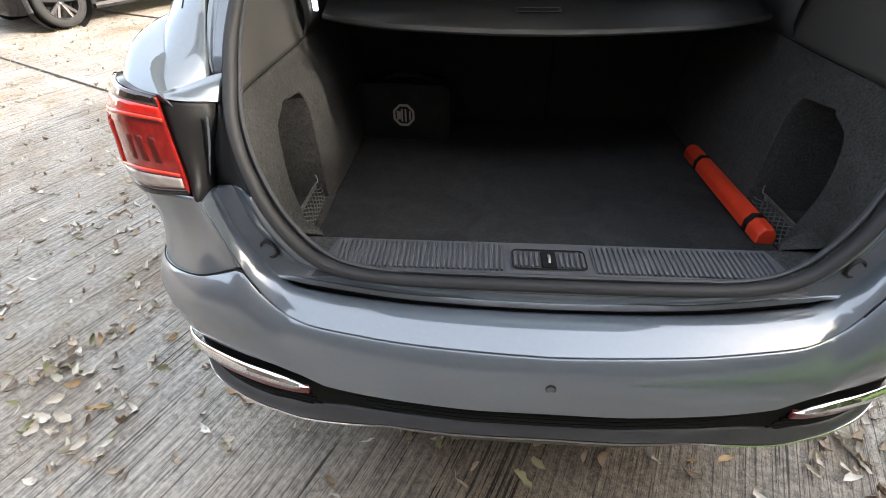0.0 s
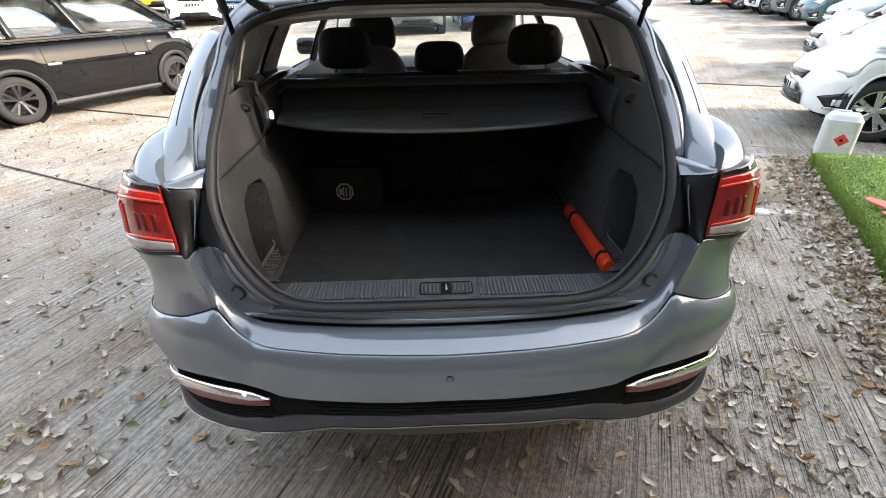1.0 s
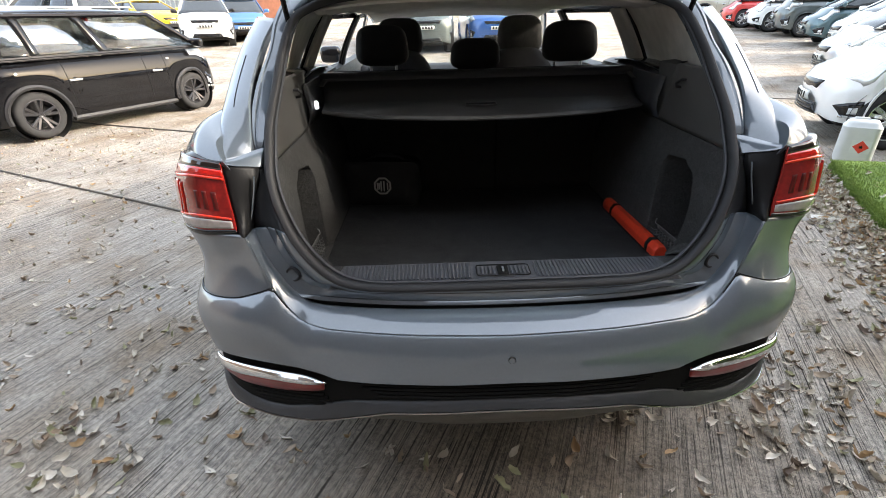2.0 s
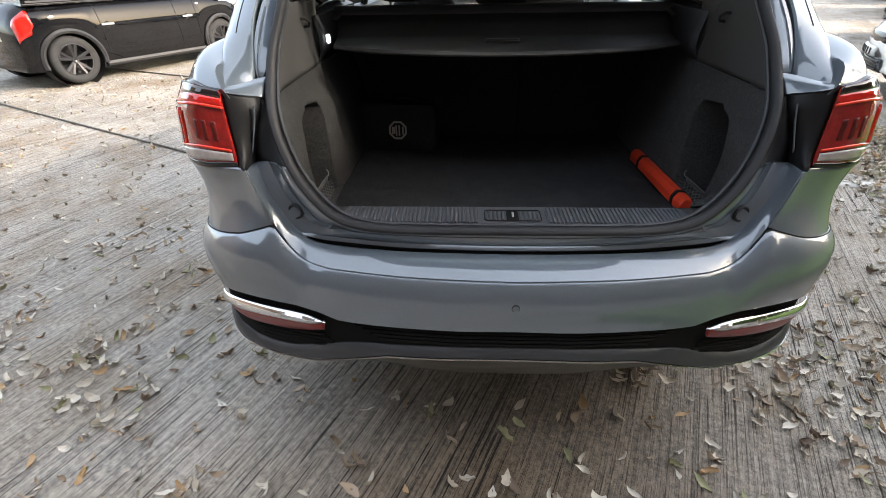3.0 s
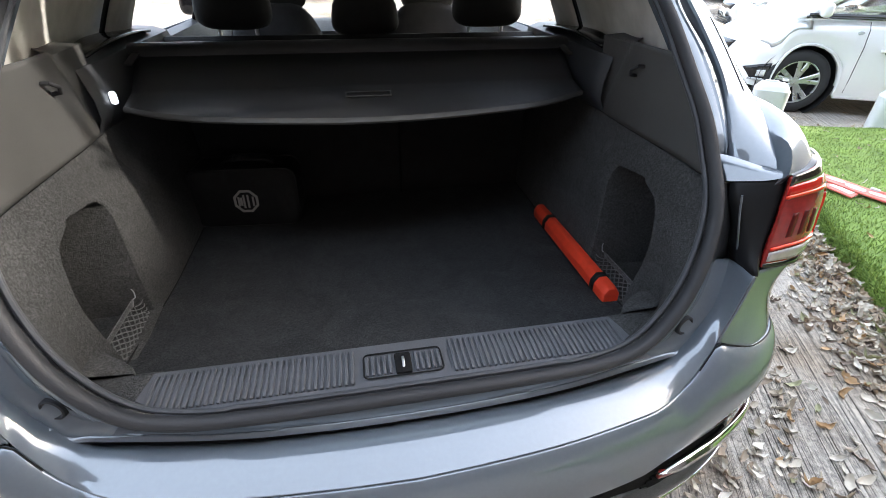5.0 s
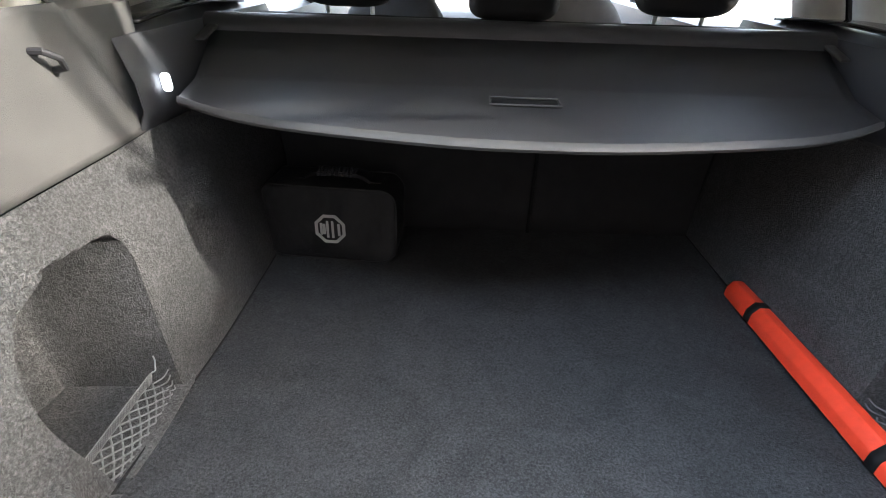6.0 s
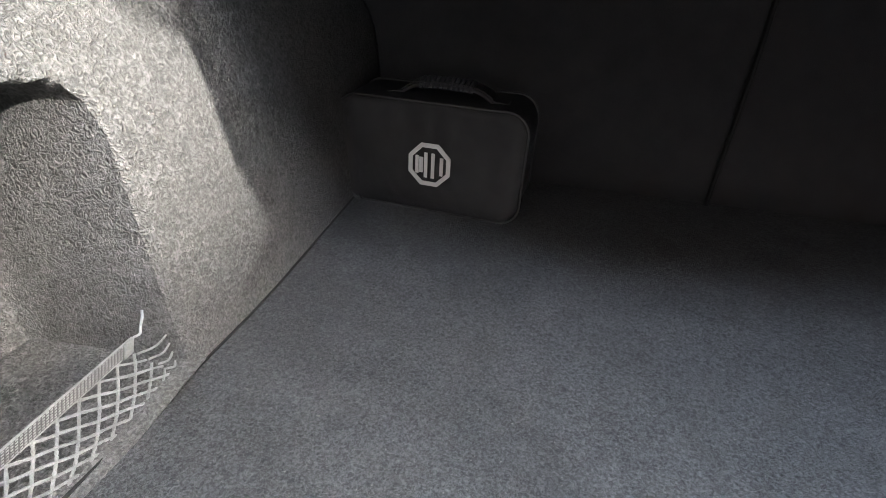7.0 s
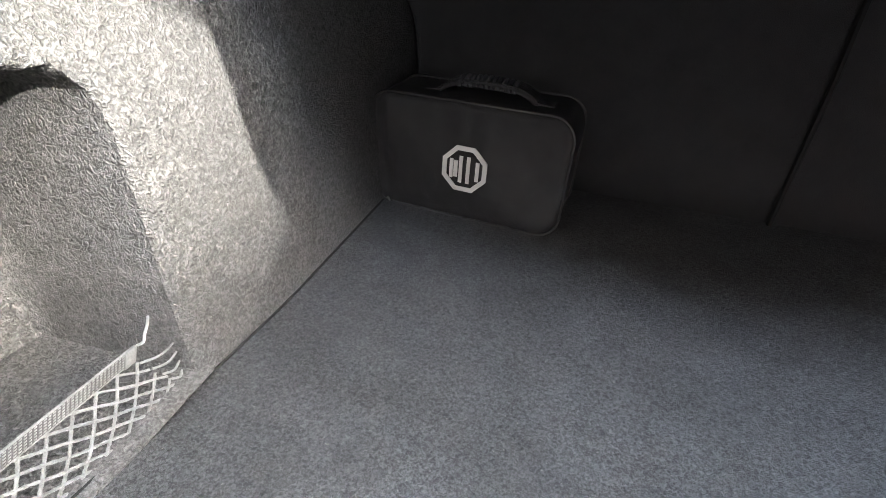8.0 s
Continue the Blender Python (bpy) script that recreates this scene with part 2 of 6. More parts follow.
def concrete(name, base):
    """Tamped concrete: ridges along one way, bays, stains, pits, and painted shade behind the car."""
    m = bpy.data.materials.new(name)
    m.use_nodes = True
    nodes, links = m.node_tree.nodes, m.node_tree.links
    b = nodes["Principled BSDF"]
    coord, turn = nodes.new("ShaderNodeTexCoord"), nodes.new("ShaderNodeMapping")
    turn.inputs["Rotation"].default_value = (0, 0, radians(GROOVE_TURN))
    links.new(coord.outputs["Object"], turn.inputs["Vector"])

    def noise_at(scale, detail, stretch=(1, 1, 1), rough=0.55):
        s = nodes.new("ShaderNodeMapping")
        s.inputs["Scale"].default_value = stretch
        links.new(turn.outputs["Vector"], s.inputs["Vector"])
        n = nodes.new("ShaderNodeTexNoise")
        n.inputs["Scale"].default_value, n.inputs["Detail"].default_value, n.inputs["Roughness"].default_value = scale, detail, rough
        links.new(s.outputs["Vector"], n.inputs["Vector"])
        return n.outputs["Fac"]

    def rng(v, a, z, lo=0.0, hi=1.0):
        r = nodes.new("ShaderNodeMapRange")
        r.inputs["From Min"].default_value, r.inputs["From Max"].default_value = a, z
        r.inputs["To Min"].default_value, r.inputs["To Max"].default_value = lo, hi
        links.new(v, r.inputs["Value"])
        return r.outputs["Result"]

    def op(kind, a, c):
        n = nodes.new("ShaderNodeMath")
        n.operation = kind
        for k, v in enumerate((a, c)):
            if isinstance(v, (int, float)):
                n.inputs[k].default_value = v
            else:
                links.new(v, n.inputs[k])
        return n.outputs[0]

    parts = nodes.new("ShaderNodeSeparateXYZ")
    links.new(turn.outputs["Vector"], parts.inputs[0])
    u, v = parts.outputs["X"], parts.outputs["Y"]

    def chance(value):
        n = nodes.new("ShaderNodeTexWhiteNoise")
        n.noise_dimensions = "1D"
        links.new(value, n.inputs["W"])
        return n.outputs["Value"]

    def cut_lines(pitch, width, run, drift, ragged):
        """Separate drag lines, each with its own place, width and breaks."""
        s = op("ADD", op("DIVIDE", u, pitch), op("MULTIPLY", drift, 0.02 / pitch))
        cell = op("FLOOR", s, 0)
        r1, r2 = chance(cell), chance(op("ADD", cell, 0.37))
        d = op("MULTIPLY", op("ABSOLUTE", op("SUBTRACT", op("SUBTRACT", s, cell), op("ADD", op("MULTIPLY", r1, 0.6), 0.2)), 0), pitch)
        place = nodes.new("ShaderNodeCombineXYZ")
        links.new(op("MULTIPLY", cell, 7.31), place.inputs["X"])
        links.new(op("MULTIPLY", v, run), place.inputs["Y"])
        n = nodes.new("ShaderNodeTexNoise")
        n.inputs["Scale"].default_value, n.inputs["Detail"].default_value, n.inputs["Roughness"].default_value = 1.0, 5.0, 0.65
        links.new(place.outputs[0], n.inputs["Vector"])
        keep = rng(n.outputs["Fac"], 0.43, 0.57)
        w = op("MULTIPLY", op("MULTIPLY", op("ADD", op("MULTIPLY", op("POWER", r2, 2.0), 1.5), 0.35), width), keep)
        return rng(op("ADD", op("SUBTRACT", w, d), op("MULTIPLY", op("SUBTRACT", ragged, 0.5), width * 2.0)), 0.0, width * 0.5)

    blotch = noise_at(0.35, 6.0)
    stain = noise_at(2.2, 8.0, rough=0.7)
    grit = noise_at(240.0, 5.0, rough=0.8)
    speck = noise_at(420.0, 2.0)
    drift = noise_at(1.1, 4.0, (1, 0.5, 1))
    ragged = noise_at(160.0, 4.0, (1, 0.4, 1), 0.7)
    wear = rng(noise_at(0.8, 4.0), 0.30, 0.55, 0.45, 1.0)
    cuts = op("MAXIMUM", cut_lines(0.0165, 0.0021, 3.2, drift, ragged), op("MULTIPLY", cut_lines(0.0083, 0.0011, 7.0, drift, ragged), 0.8))
    cuts = op("MAXIMUM", cuts, cut_lines(0.052, 0.0027, 2.4, drift, ragged))
    pits = op("MULTIPLY", rng(noise_at(110.0, 4.0, rough=0.7), 0.60, 0.66), 0.7)
    lumps = noise_at(48.0, 6.0, rough=0.75)
    tannin = rng(noise_at(1.3, 7.0, rough=0.62), 0.44, 0.66)
    groove = op("SUBTRACT", 1.0, op("MAXIMUM", cuts, pits))
    tone = op("ADD", op("MULTIPLY", rng(blotch, 0.3, 0.7), 0.22), op("MULTIPLY", rng(stain, 0.3, 0.7), 0.28))
    tone = op("ADD", tone, op("MULTIPLY", rng(grit, 0.40, 0.60), 0.55))
    tone = op("ADD", tone, op("MULTIPLY", op("SUBTRACT", rng(lumps, 0.34, 0.66), 0.5), 0.95))
    ridges = op("MULTIPLY", op("SUBTRACT", rng(noise_at(95.0, 4.0, (1, 0.03, 1), 0.62), 0.34, 0.66), 0.5), wear)
    tone = op("ADD", tone, op("MULTIPLY", ridges, 0.85))
    tone = op("ADD", tone, op("MULTIPLY", rng(speck, 0.58, 0.70), 0.45))
    ramp = nodes.new("ShaderNodeMix")
    ramp.data_type = "RGBA"
    ramp.inputs["A"].default_value = (*[c * 0.48 for c in base], 1)
    ramp.inputs["B"].default_value = (base[0] * 1.5, base[1] * 1.47, base[2] * 1.4, 1)
    links.new(tone, ramp.inputs["Factor"])
    dirt = nodes.new("ShaderNodeMix")
    dirt.data_type, dirt.blend_type = "RGBA", "MULTIPLY"
    dirt.inputs["B"].default_value = (0.10, 0.09, 0.08, 1)
    links.new(op("MULTIPLY", op("SUBTRACT", 1.0, groove), wear), dirt.inputs["Factor"])
    # the car's shade behind the bumper, painted in as a ragged brownish dark patch
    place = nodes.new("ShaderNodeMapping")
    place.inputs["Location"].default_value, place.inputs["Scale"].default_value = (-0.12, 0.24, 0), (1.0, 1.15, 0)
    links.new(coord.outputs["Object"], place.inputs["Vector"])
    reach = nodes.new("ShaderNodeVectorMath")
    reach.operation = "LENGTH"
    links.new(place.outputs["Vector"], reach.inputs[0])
    car_shade = rng(op("ADD", reach.outputs["Value"], op("MULTIPLY", op("SUBTRACT", noise_at(2.6, 7.0, rough=0.65), 0.5), 1.1)), 0.30, 1.10, 1.0, 0.0)
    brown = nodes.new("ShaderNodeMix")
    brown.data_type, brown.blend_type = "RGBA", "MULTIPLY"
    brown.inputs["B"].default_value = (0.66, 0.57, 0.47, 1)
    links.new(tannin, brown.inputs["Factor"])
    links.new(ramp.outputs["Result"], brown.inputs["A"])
    shade_mix = nodes.new("ShaderNodeMix")
    shade_mix.data_type, shade_mix.blend_type = "RGBA", "MULTIPLY"
    shade_mix.inputs["B"].default_value = (0.50, 0.45, 0.40, 1)
    links.new(car_shade, shade_mix.inputs["Factor"])
    links.new(brown.outputs["Result"], shade_mix.inputs["A"])
    links.new(shade_mix.outputs["Result"], dirt.inputs["A"])
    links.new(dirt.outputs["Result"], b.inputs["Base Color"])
    b.inputs["Roughness"].default_value = 0.85
    relief, relief2 = nodes.new("ShaderNodeBump"), nodes.new("ShaderNodeBump")
    relief.inputs["Strength"].default_value, relief.inputs["Distance"].default_value = 0.8, 0.008
    relief2.inputs["Strength"].default_value, relief2.inputs["Distance"].default_value = 0.9, 0.003
    links.new(op("ADD", op("MULTIPLY", groove, wear), op("MULTIPLY", ridges, 0.45)), relief.inputs["Height"])
    links.new(grit, relief2.inputs["Height"])
    links.new(relief.outputs["Normal"], relief2.inputs["Normal"])
    links.new(relief2.outputs["Normal"], b.inputs["Normal"])
    return m


GROOVE_TURN = 23.5
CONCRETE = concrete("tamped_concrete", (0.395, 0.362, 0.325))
SMOOTH_CONCRETE = mat("worn_brown_concrete", (0.30, 0.25, 0.18), 0.8, vary=0.25, scale=6, bump=0.3, bump_scale=90)


# ---- building helpers ----
def V(*a):
    return Vector(a)


def spline(pts, n):
    """n points on a smooth curve through pts."""
    p = [Vector(q) for q in pts]
    p = [2 * p[0] - p[1], *p, 2 * p[-1] - p[-2]]
    out = []
    for k in range(n):
        u = k / (n - 1) * (len(p) - 3)
        i = min(int(u), len(p) - 4)
        t = u - i
        a, b, c, d = p[i:i + 4]
        out.append(0.5 * (2 * b + (c - a) * t + (2 * a - 5 * b + 4 * c - d) * t * t + (3 * b - a - 3 * c + d) * t ** 3))
    return out


def lerp_curve(a, b, f):
    return [p.lerp(q, f) for p, q in zip(a, b)]


def smooth(x):
    x = max(0.0, min(1.0, x))
    return x * x * (3 - 2 * x)


def sheet(rows, bm=None, closed=False):
    """A surface over rows of points."""
    bm = bm or bmesh.new()
    vs = [[bm.verts.new(p) for p in r] for r in rows]
    for a, b in zip(vs, vs[1:]):
        m = len(a)
        for k in range(m if closed else m - 1):
            q = (a[k], a[(k + 1) % m], b[(k + 1) % m], b[k])
            if len({tuple(round(c, 6) for c in v.co) for v in q}) == 4:
                bm.faces.new(q)
    return bm


def tube(pts, r, n=8, bm=None, squash=1.0):
    bm = bm or bmesh.new()
    pts = [Vector(p) for p in pts]
    rings, up = [], V(0.13, 0.21, 1).normalized()
    for i, p in enumerate(pts):
        d = (pts[min(i + 1, len(pts) - 1)] - pts[max(i - 1, 0)]).normalized()
        side = d.cross(up)
        side = side.normalized() if side.length > 1e-4 else V(1, 0, 0)
        up = side.cross(d).normalized()
        rr = r(i / (len(pts) - 1)) if callable(r) else r
        rings.append([bm.verts.new(p + rr * (math.cos(2 * math.pi * k / n) * side + squash * math.sin(2 * math.pi * k / n) * up)) for k in range(n)])
    for a, b in zip(rings, rings[1:]):
        for k in range(n):
            bm.faces.new((a[k], a[(k + 1) % n], b[(k + 1) % n], b[k]))
    bm.faces.new(rings[0][::-1])
    bm.faces.new(rings[-1])
    return bm


def block(size, m=None, bevel=0.0, seg=2, bm=None):
    """A box of that size about the origin of m, with rounded edges."""
    one = bmesh.new()
    bmesh.ops.create_cube(one, size=1.0, matrix=Matrix.Diagonal((*size, 1)))
    if bevel:
        bmesh.ops.bevel(one, geom=list(one.edges), offset=bevel, segments=seg, affect="EDGES", profile=0.5)
    one.transform(m or Matrix())
    return join(bm, one)


def join(bm, one):
    if bm is None:
        return one
    tmp = bpy.data.meshes.new("tmp")
    one.to_mesh(tmp)
    bm.from_mesh(tmp)
    bpy.data.meshes.remove(tmp)
    one.free()
    return bm


def lathe(profile, n=32, m=None, bm=None):
    """A body turned about the x axis: profile of (x, radius)."""
    one = bmesh.new()
    rings = [[one.verts.new((x, r * math.cos(2 * math.pi * k / n), r * math.sin(2 * math.pi * k / n))) for k in range(n)] for x, r in profile]
    for a, b in zip(rings, rings[1:]):
        for k in range(n):
            one.faces.new((a[k], a[(k + 1) % n], b[(k + 1) % n], b[k]))
    if m is not None:
        one.transform(m)
    return join(bm, one)


def slab(outline, thick, m=None, bevel=0.0, bm=None):
    """A flat outline (x, y) given a thickness upwards."""
    one = bmesh.new()
    f = one.faces.new([one.verts.new((x, y, 0)) for x, y in outline])
    got = bmesh.ops.extrude_face_region(one, geom=[f])
    bmesh.ops.translate(one, verts=[g for g in got["geom"] if isinstance(g, bmesh.types.BMVert)], vec=(0, 0, thick))
    if bevel:
        bmesh.ops.bevel(one, geom=[e for e in one.edges], offset=bevel, segments=2, affect="EDGES")
    if m is not None:
        one.transform(m)
    return join(bm, one)


def finish(bm, sharp=38):
    bmesh.ops.recalc_face_normals(bm, faces=bm.faces)
    for f in bm.faces:
        f.smooth = True
    for e in bm.edges:
        if len(e.link_faces) == 2 and e.calc_face_angle() > radians(sharp):
            e.smooth = False


def part(name, bm, material, parent=None, label="", solid=0.0, sharp=38, bevel=0.0):
    finish(bm, sharp)
    me = bpy.data.meshes.new(name)
    bm.to_mesh(me)
    bm.free()
    me.materials.append(material)
    ob = new(name, me)
    if parent:
        ob.parent = parent
    if label:
        ob["label"] = label
    if solid:
        md = ob.modifiers.new("thickness", "SOLIDIFY")
        md.thickness, md.offset = solid, -1.0
    if bevel:
        md = ob.modifiers.new("edges", "BEVEL")
        md.width, md.segments, md.limit_method = bevel, 2, "ANGLE"
    return ob


def thing(name, label, category, group="", m=None):
    ob = tagged(new(name), label, category, group)
    if m is not None:
        ob.matrix_basis = m
    return ob


def mirrored(pts, s):
    return [Vector((s * p[0], p[1], p[2])) for p in pts]


# ---- ground ----
def rise(x, y):
    """The yard climbs gently away from the car."""
    r = math.hypot(x, y)
    s = 0.055 * max(0.0, min(r, 60) - 8.5) * (1 - 0.2 * max(0.0, min(1.0, x / 12)))
    return s * smooth((r - 8.0) / 4.0)


def ground():
    bm = bmesh.new()
    radii = [0, 1, 2, 3, 4, 5, 6, 7, 8, 9, 10, 11, 12, 14, 16, 18, 20, 23, 26, 30, 36, 45, 60, 100, 200, 500, 1200]
    rows = [[(r * math.cos(2 * math.pi * k / 72), r * math.sin(2 * math.pi * k / 72),
              rise(r * math.cos(2 * math.pi * k / 72), r * math.sin(2 * math.pi * k / 72))) for k in range(72)] for r in radii[1:]]
    sheet(rows, bm, closed=True)
    bm.verts.ensure_lookup_table()
    bm.faces.new([bm.verts[k] for k in range(72)])
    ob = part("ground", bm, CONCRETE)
    tagged(ob, "pale tamped concrete yard with brushed ridges and stains", "ground", kind="structure")
    return ob


ground()

# ---- the estate car with its open boot ----
car = thing("estate_car", "silver grey estate car with raised tailgate and open empty boot", "car")

SEAL = [(0, -.062, .842), (.25, -.061, .843), (.38, -.056, .852), (.455, -.045, .882), (.52, -.02, .95), (.565, .018, 1.03),
        (.588, .06, 1.10), (.596, .115, 1.165), (.597, .16, 1.22), (.591, .225, 1.285), (.584, .33, 1.38), (.568, .43, 1.455),
        (.515, .49, 1.492), (.42, .53, 1.515), (.2, .55, 1.528), (0, .555, 1.532)]
INNER = [(0, -.075, .781), (.14, -.071, .780), (.30, -.061, .780), (.46, -.037, .781), (.515, -.027, .789), (.542, -.0245, .808),
         (.566, -.016, .832), (.590, -.008, .866), (.611, .0, .90), (.632, .020, .94), (.650, .043, .977)]
CREASE = [(0, -.160, .759), (.12, -.155, .759), (.27, -.143, .759), (.425, -.118, .760), (.48, -.102, .762), (.524, -.081, .769),
          (.552, -.070, .790), (.576, -.058, .818), (.598, -.047, .850), (.622, -.036, .91), (.647, -.023, .979)]
RIM = [(0, -.064, .802), (.14, -.061, .802), (.30, -.050, .802), (.46, -.026, .804), (.513, -.0215, .808), (.5425, -.022, .813), *INNER[6:]]
STRIP = [(0, -.0685, .791), (.14, -.0655, .791), (.30, -.0535, .791), (.46, -.0295, .793), (.511, -.0245, .799), (.541, -.0240, .809), (.5655, -.0158, .833)]
STEP = [(.598, -.047, .848), (.65, -.046, .832), (.70, -.037, .818), (.77, .0, .803), (.82, .045, .795), (.85, .10, .789), (.87, .18, .785), (.885, .37, .78), (.9, .6, .78)]
PLAN = [(0, -.185), (.15, -.183), (.3, -.168), (.42, -.148), (.52, -.122), (.62, -.088), (.70, -.055), (.77, -.018), (.82, .025),
        (.85, .08), (.87, .16), (.885, .35), (.9, .6)]


def both(points):
    """A half curve from the middle outwards, made whole from left to right."""
    return [V(-p[0], p[1], p[2]) for p in reversed(points[1:])] + [Vector(p) for p in points]


def plan_y(x):
    return float(np.interp(abs(x), [p[0] for p in PLAN], [p[1] for p in PLAN]))


def seal_at(z):
    side = SEAL[2:12]
    return float(np.interp(z, [p[2] for p in side], [p[0] for p in side])), float(np.interp(z, [p[2] for p in SEAL], [p[1] for p in SEAL]))


def rear_bumper():
    inner, crease = spline(INNER, 61), spline(CREASE, 61)
    rows = []
    for f in (0, .12, .25, .4, .55, .68, .8, .88, .94, .98, 1):
        r = both(lerp_curve(inner, crease, f))
        up = .011 * math.sin(math.pi * f ** .65)
        for p in r:
            g = smooth((abs(p.x) - .50) / .08)
            p.z += up * (1 - .8 * g)
            p.y -= up * .45 * g
        rows.append(r)
    under = [p + V(0, .004, -.012) for p in rows[0]]
    part("bumper", sheet([[p + V(0, .02, -.004) for p in under], under, *rows]), GREY_PAINT, car, solid=.003)
    # lower face, crease down to the cladding
    plan = spline([(x, y, 0) for x, y in PLAN], 80)
    step = spline(STEP, 60)
    top, bottom = [], []
    for p in plan:
        x = p.x
        line = crease if x < .598 else step
        z = float(np.interp(x, [c.x for c in line], [c.z for c in line]))
        y = float(np.interp(x, [c.x for c in line], [c.y for c in line]))
        top.append(V(x, y - .001, z + .0010))
        zb = float(np.interp(x, [0, .2, .36, .44, .49, .55, .637, .736, .82, .9], [.640, .637, .633, .633, .648, .654, .648, .637, .622, .612]))
        bottom.append(V(x, p.y - .012, zb))
    rows = []
    for f in (0, .02, .06, .12, .2, .3, .42, .55, .7, .85, .95, 1):
        r = lerp_curve(top, bottom, f)
        for q, p in zip(r, plan):
            g = smooth((p.x - .50) / .12)
            bulge = .010 * (1 - g) * math.sin(math.pi * f ** .62) + .028 * g * math.sin(math.pi * f ** .72)
            n = V(0, -1, 0) if p.x < .6 else V(min(1, (p.x - .6) / .2), -1 + min(1, (p.x - .6) / .25), 0).normalized()
            q += n * bulge
        rows.append(both(r))
    edge = [p + V(0, .02, .0) for p in rows[-1]]
    part("bumper_face", sheet([*rows, edge]), GREY_PAINT, car, solid=.003)
    for s in (-1, 1):
        joint = [V(s * (p.x + .0012), p.y - .0022, p.z) for p in top if .56 < p.x < .86]
        part("bumper_seam", tube(joint, .0016, 6), INK, car, "dark joint between bumper and rear corner")
    # parking sensor
    sensor = lathe([(.0, .0), (.0, .0075), (.001, .0085), (.012, .0085)], 24, pose(0, -.1884, .704, 0, 0, 90))
    part("parking_sensor", sensor, GREY_PAINT, car, "round painted parking sensor")
    ring = lathe([(-.0002, .0085), (-.0002, .0096), (.010, .0096)], 24, pose(0, -.1884, .704, 0, 0, 90))
    part("sensor_ring", ring, INK, car)


def quarter(s):
    """The painted corner between bumper and lamp."""
    crease = spline(CREASE, 61)[48:]
    n = len(crease)
    lamp_foot = spline([(.647, -.023, .979), (.672, -.008, .983), (.755, .012, .980), (.818, .052, .974), (.848, .10, .97), (.868, .17, .975), (.884, .35, 1.0)], 30)
    step = spline(STEP[:-1], 30)
    rows = []
    for f in np.linspace(0, 1, 13):
        r = lerp_curve(step, lamp_foot, f)
        c = crease[round(f * (n - 1))]
        shift = c - r[0]
        for i, q in enumerate(r):
            g = min(1, i / 8)
            q.y += .016 * math.sin(math.pi * f) * g
            q.x -= .010 * math.sin(math.pi * f) * min(1, i / 12)
            q += shift * (1 - smooth(i / 9))
        rows.append(mirrored(r, s))
    rows.insert(0, [q + V(0, .012, -.006) for q in rows[0]])
    part("rear_quarter", sheet(rows), GREY_PAINT, car, solid=.003)
    part("corner_edge", tube(mirrored([p + V(.001, -.0015, 0) for p in crease], s), .0017, 8), GREY_PAINT, car)


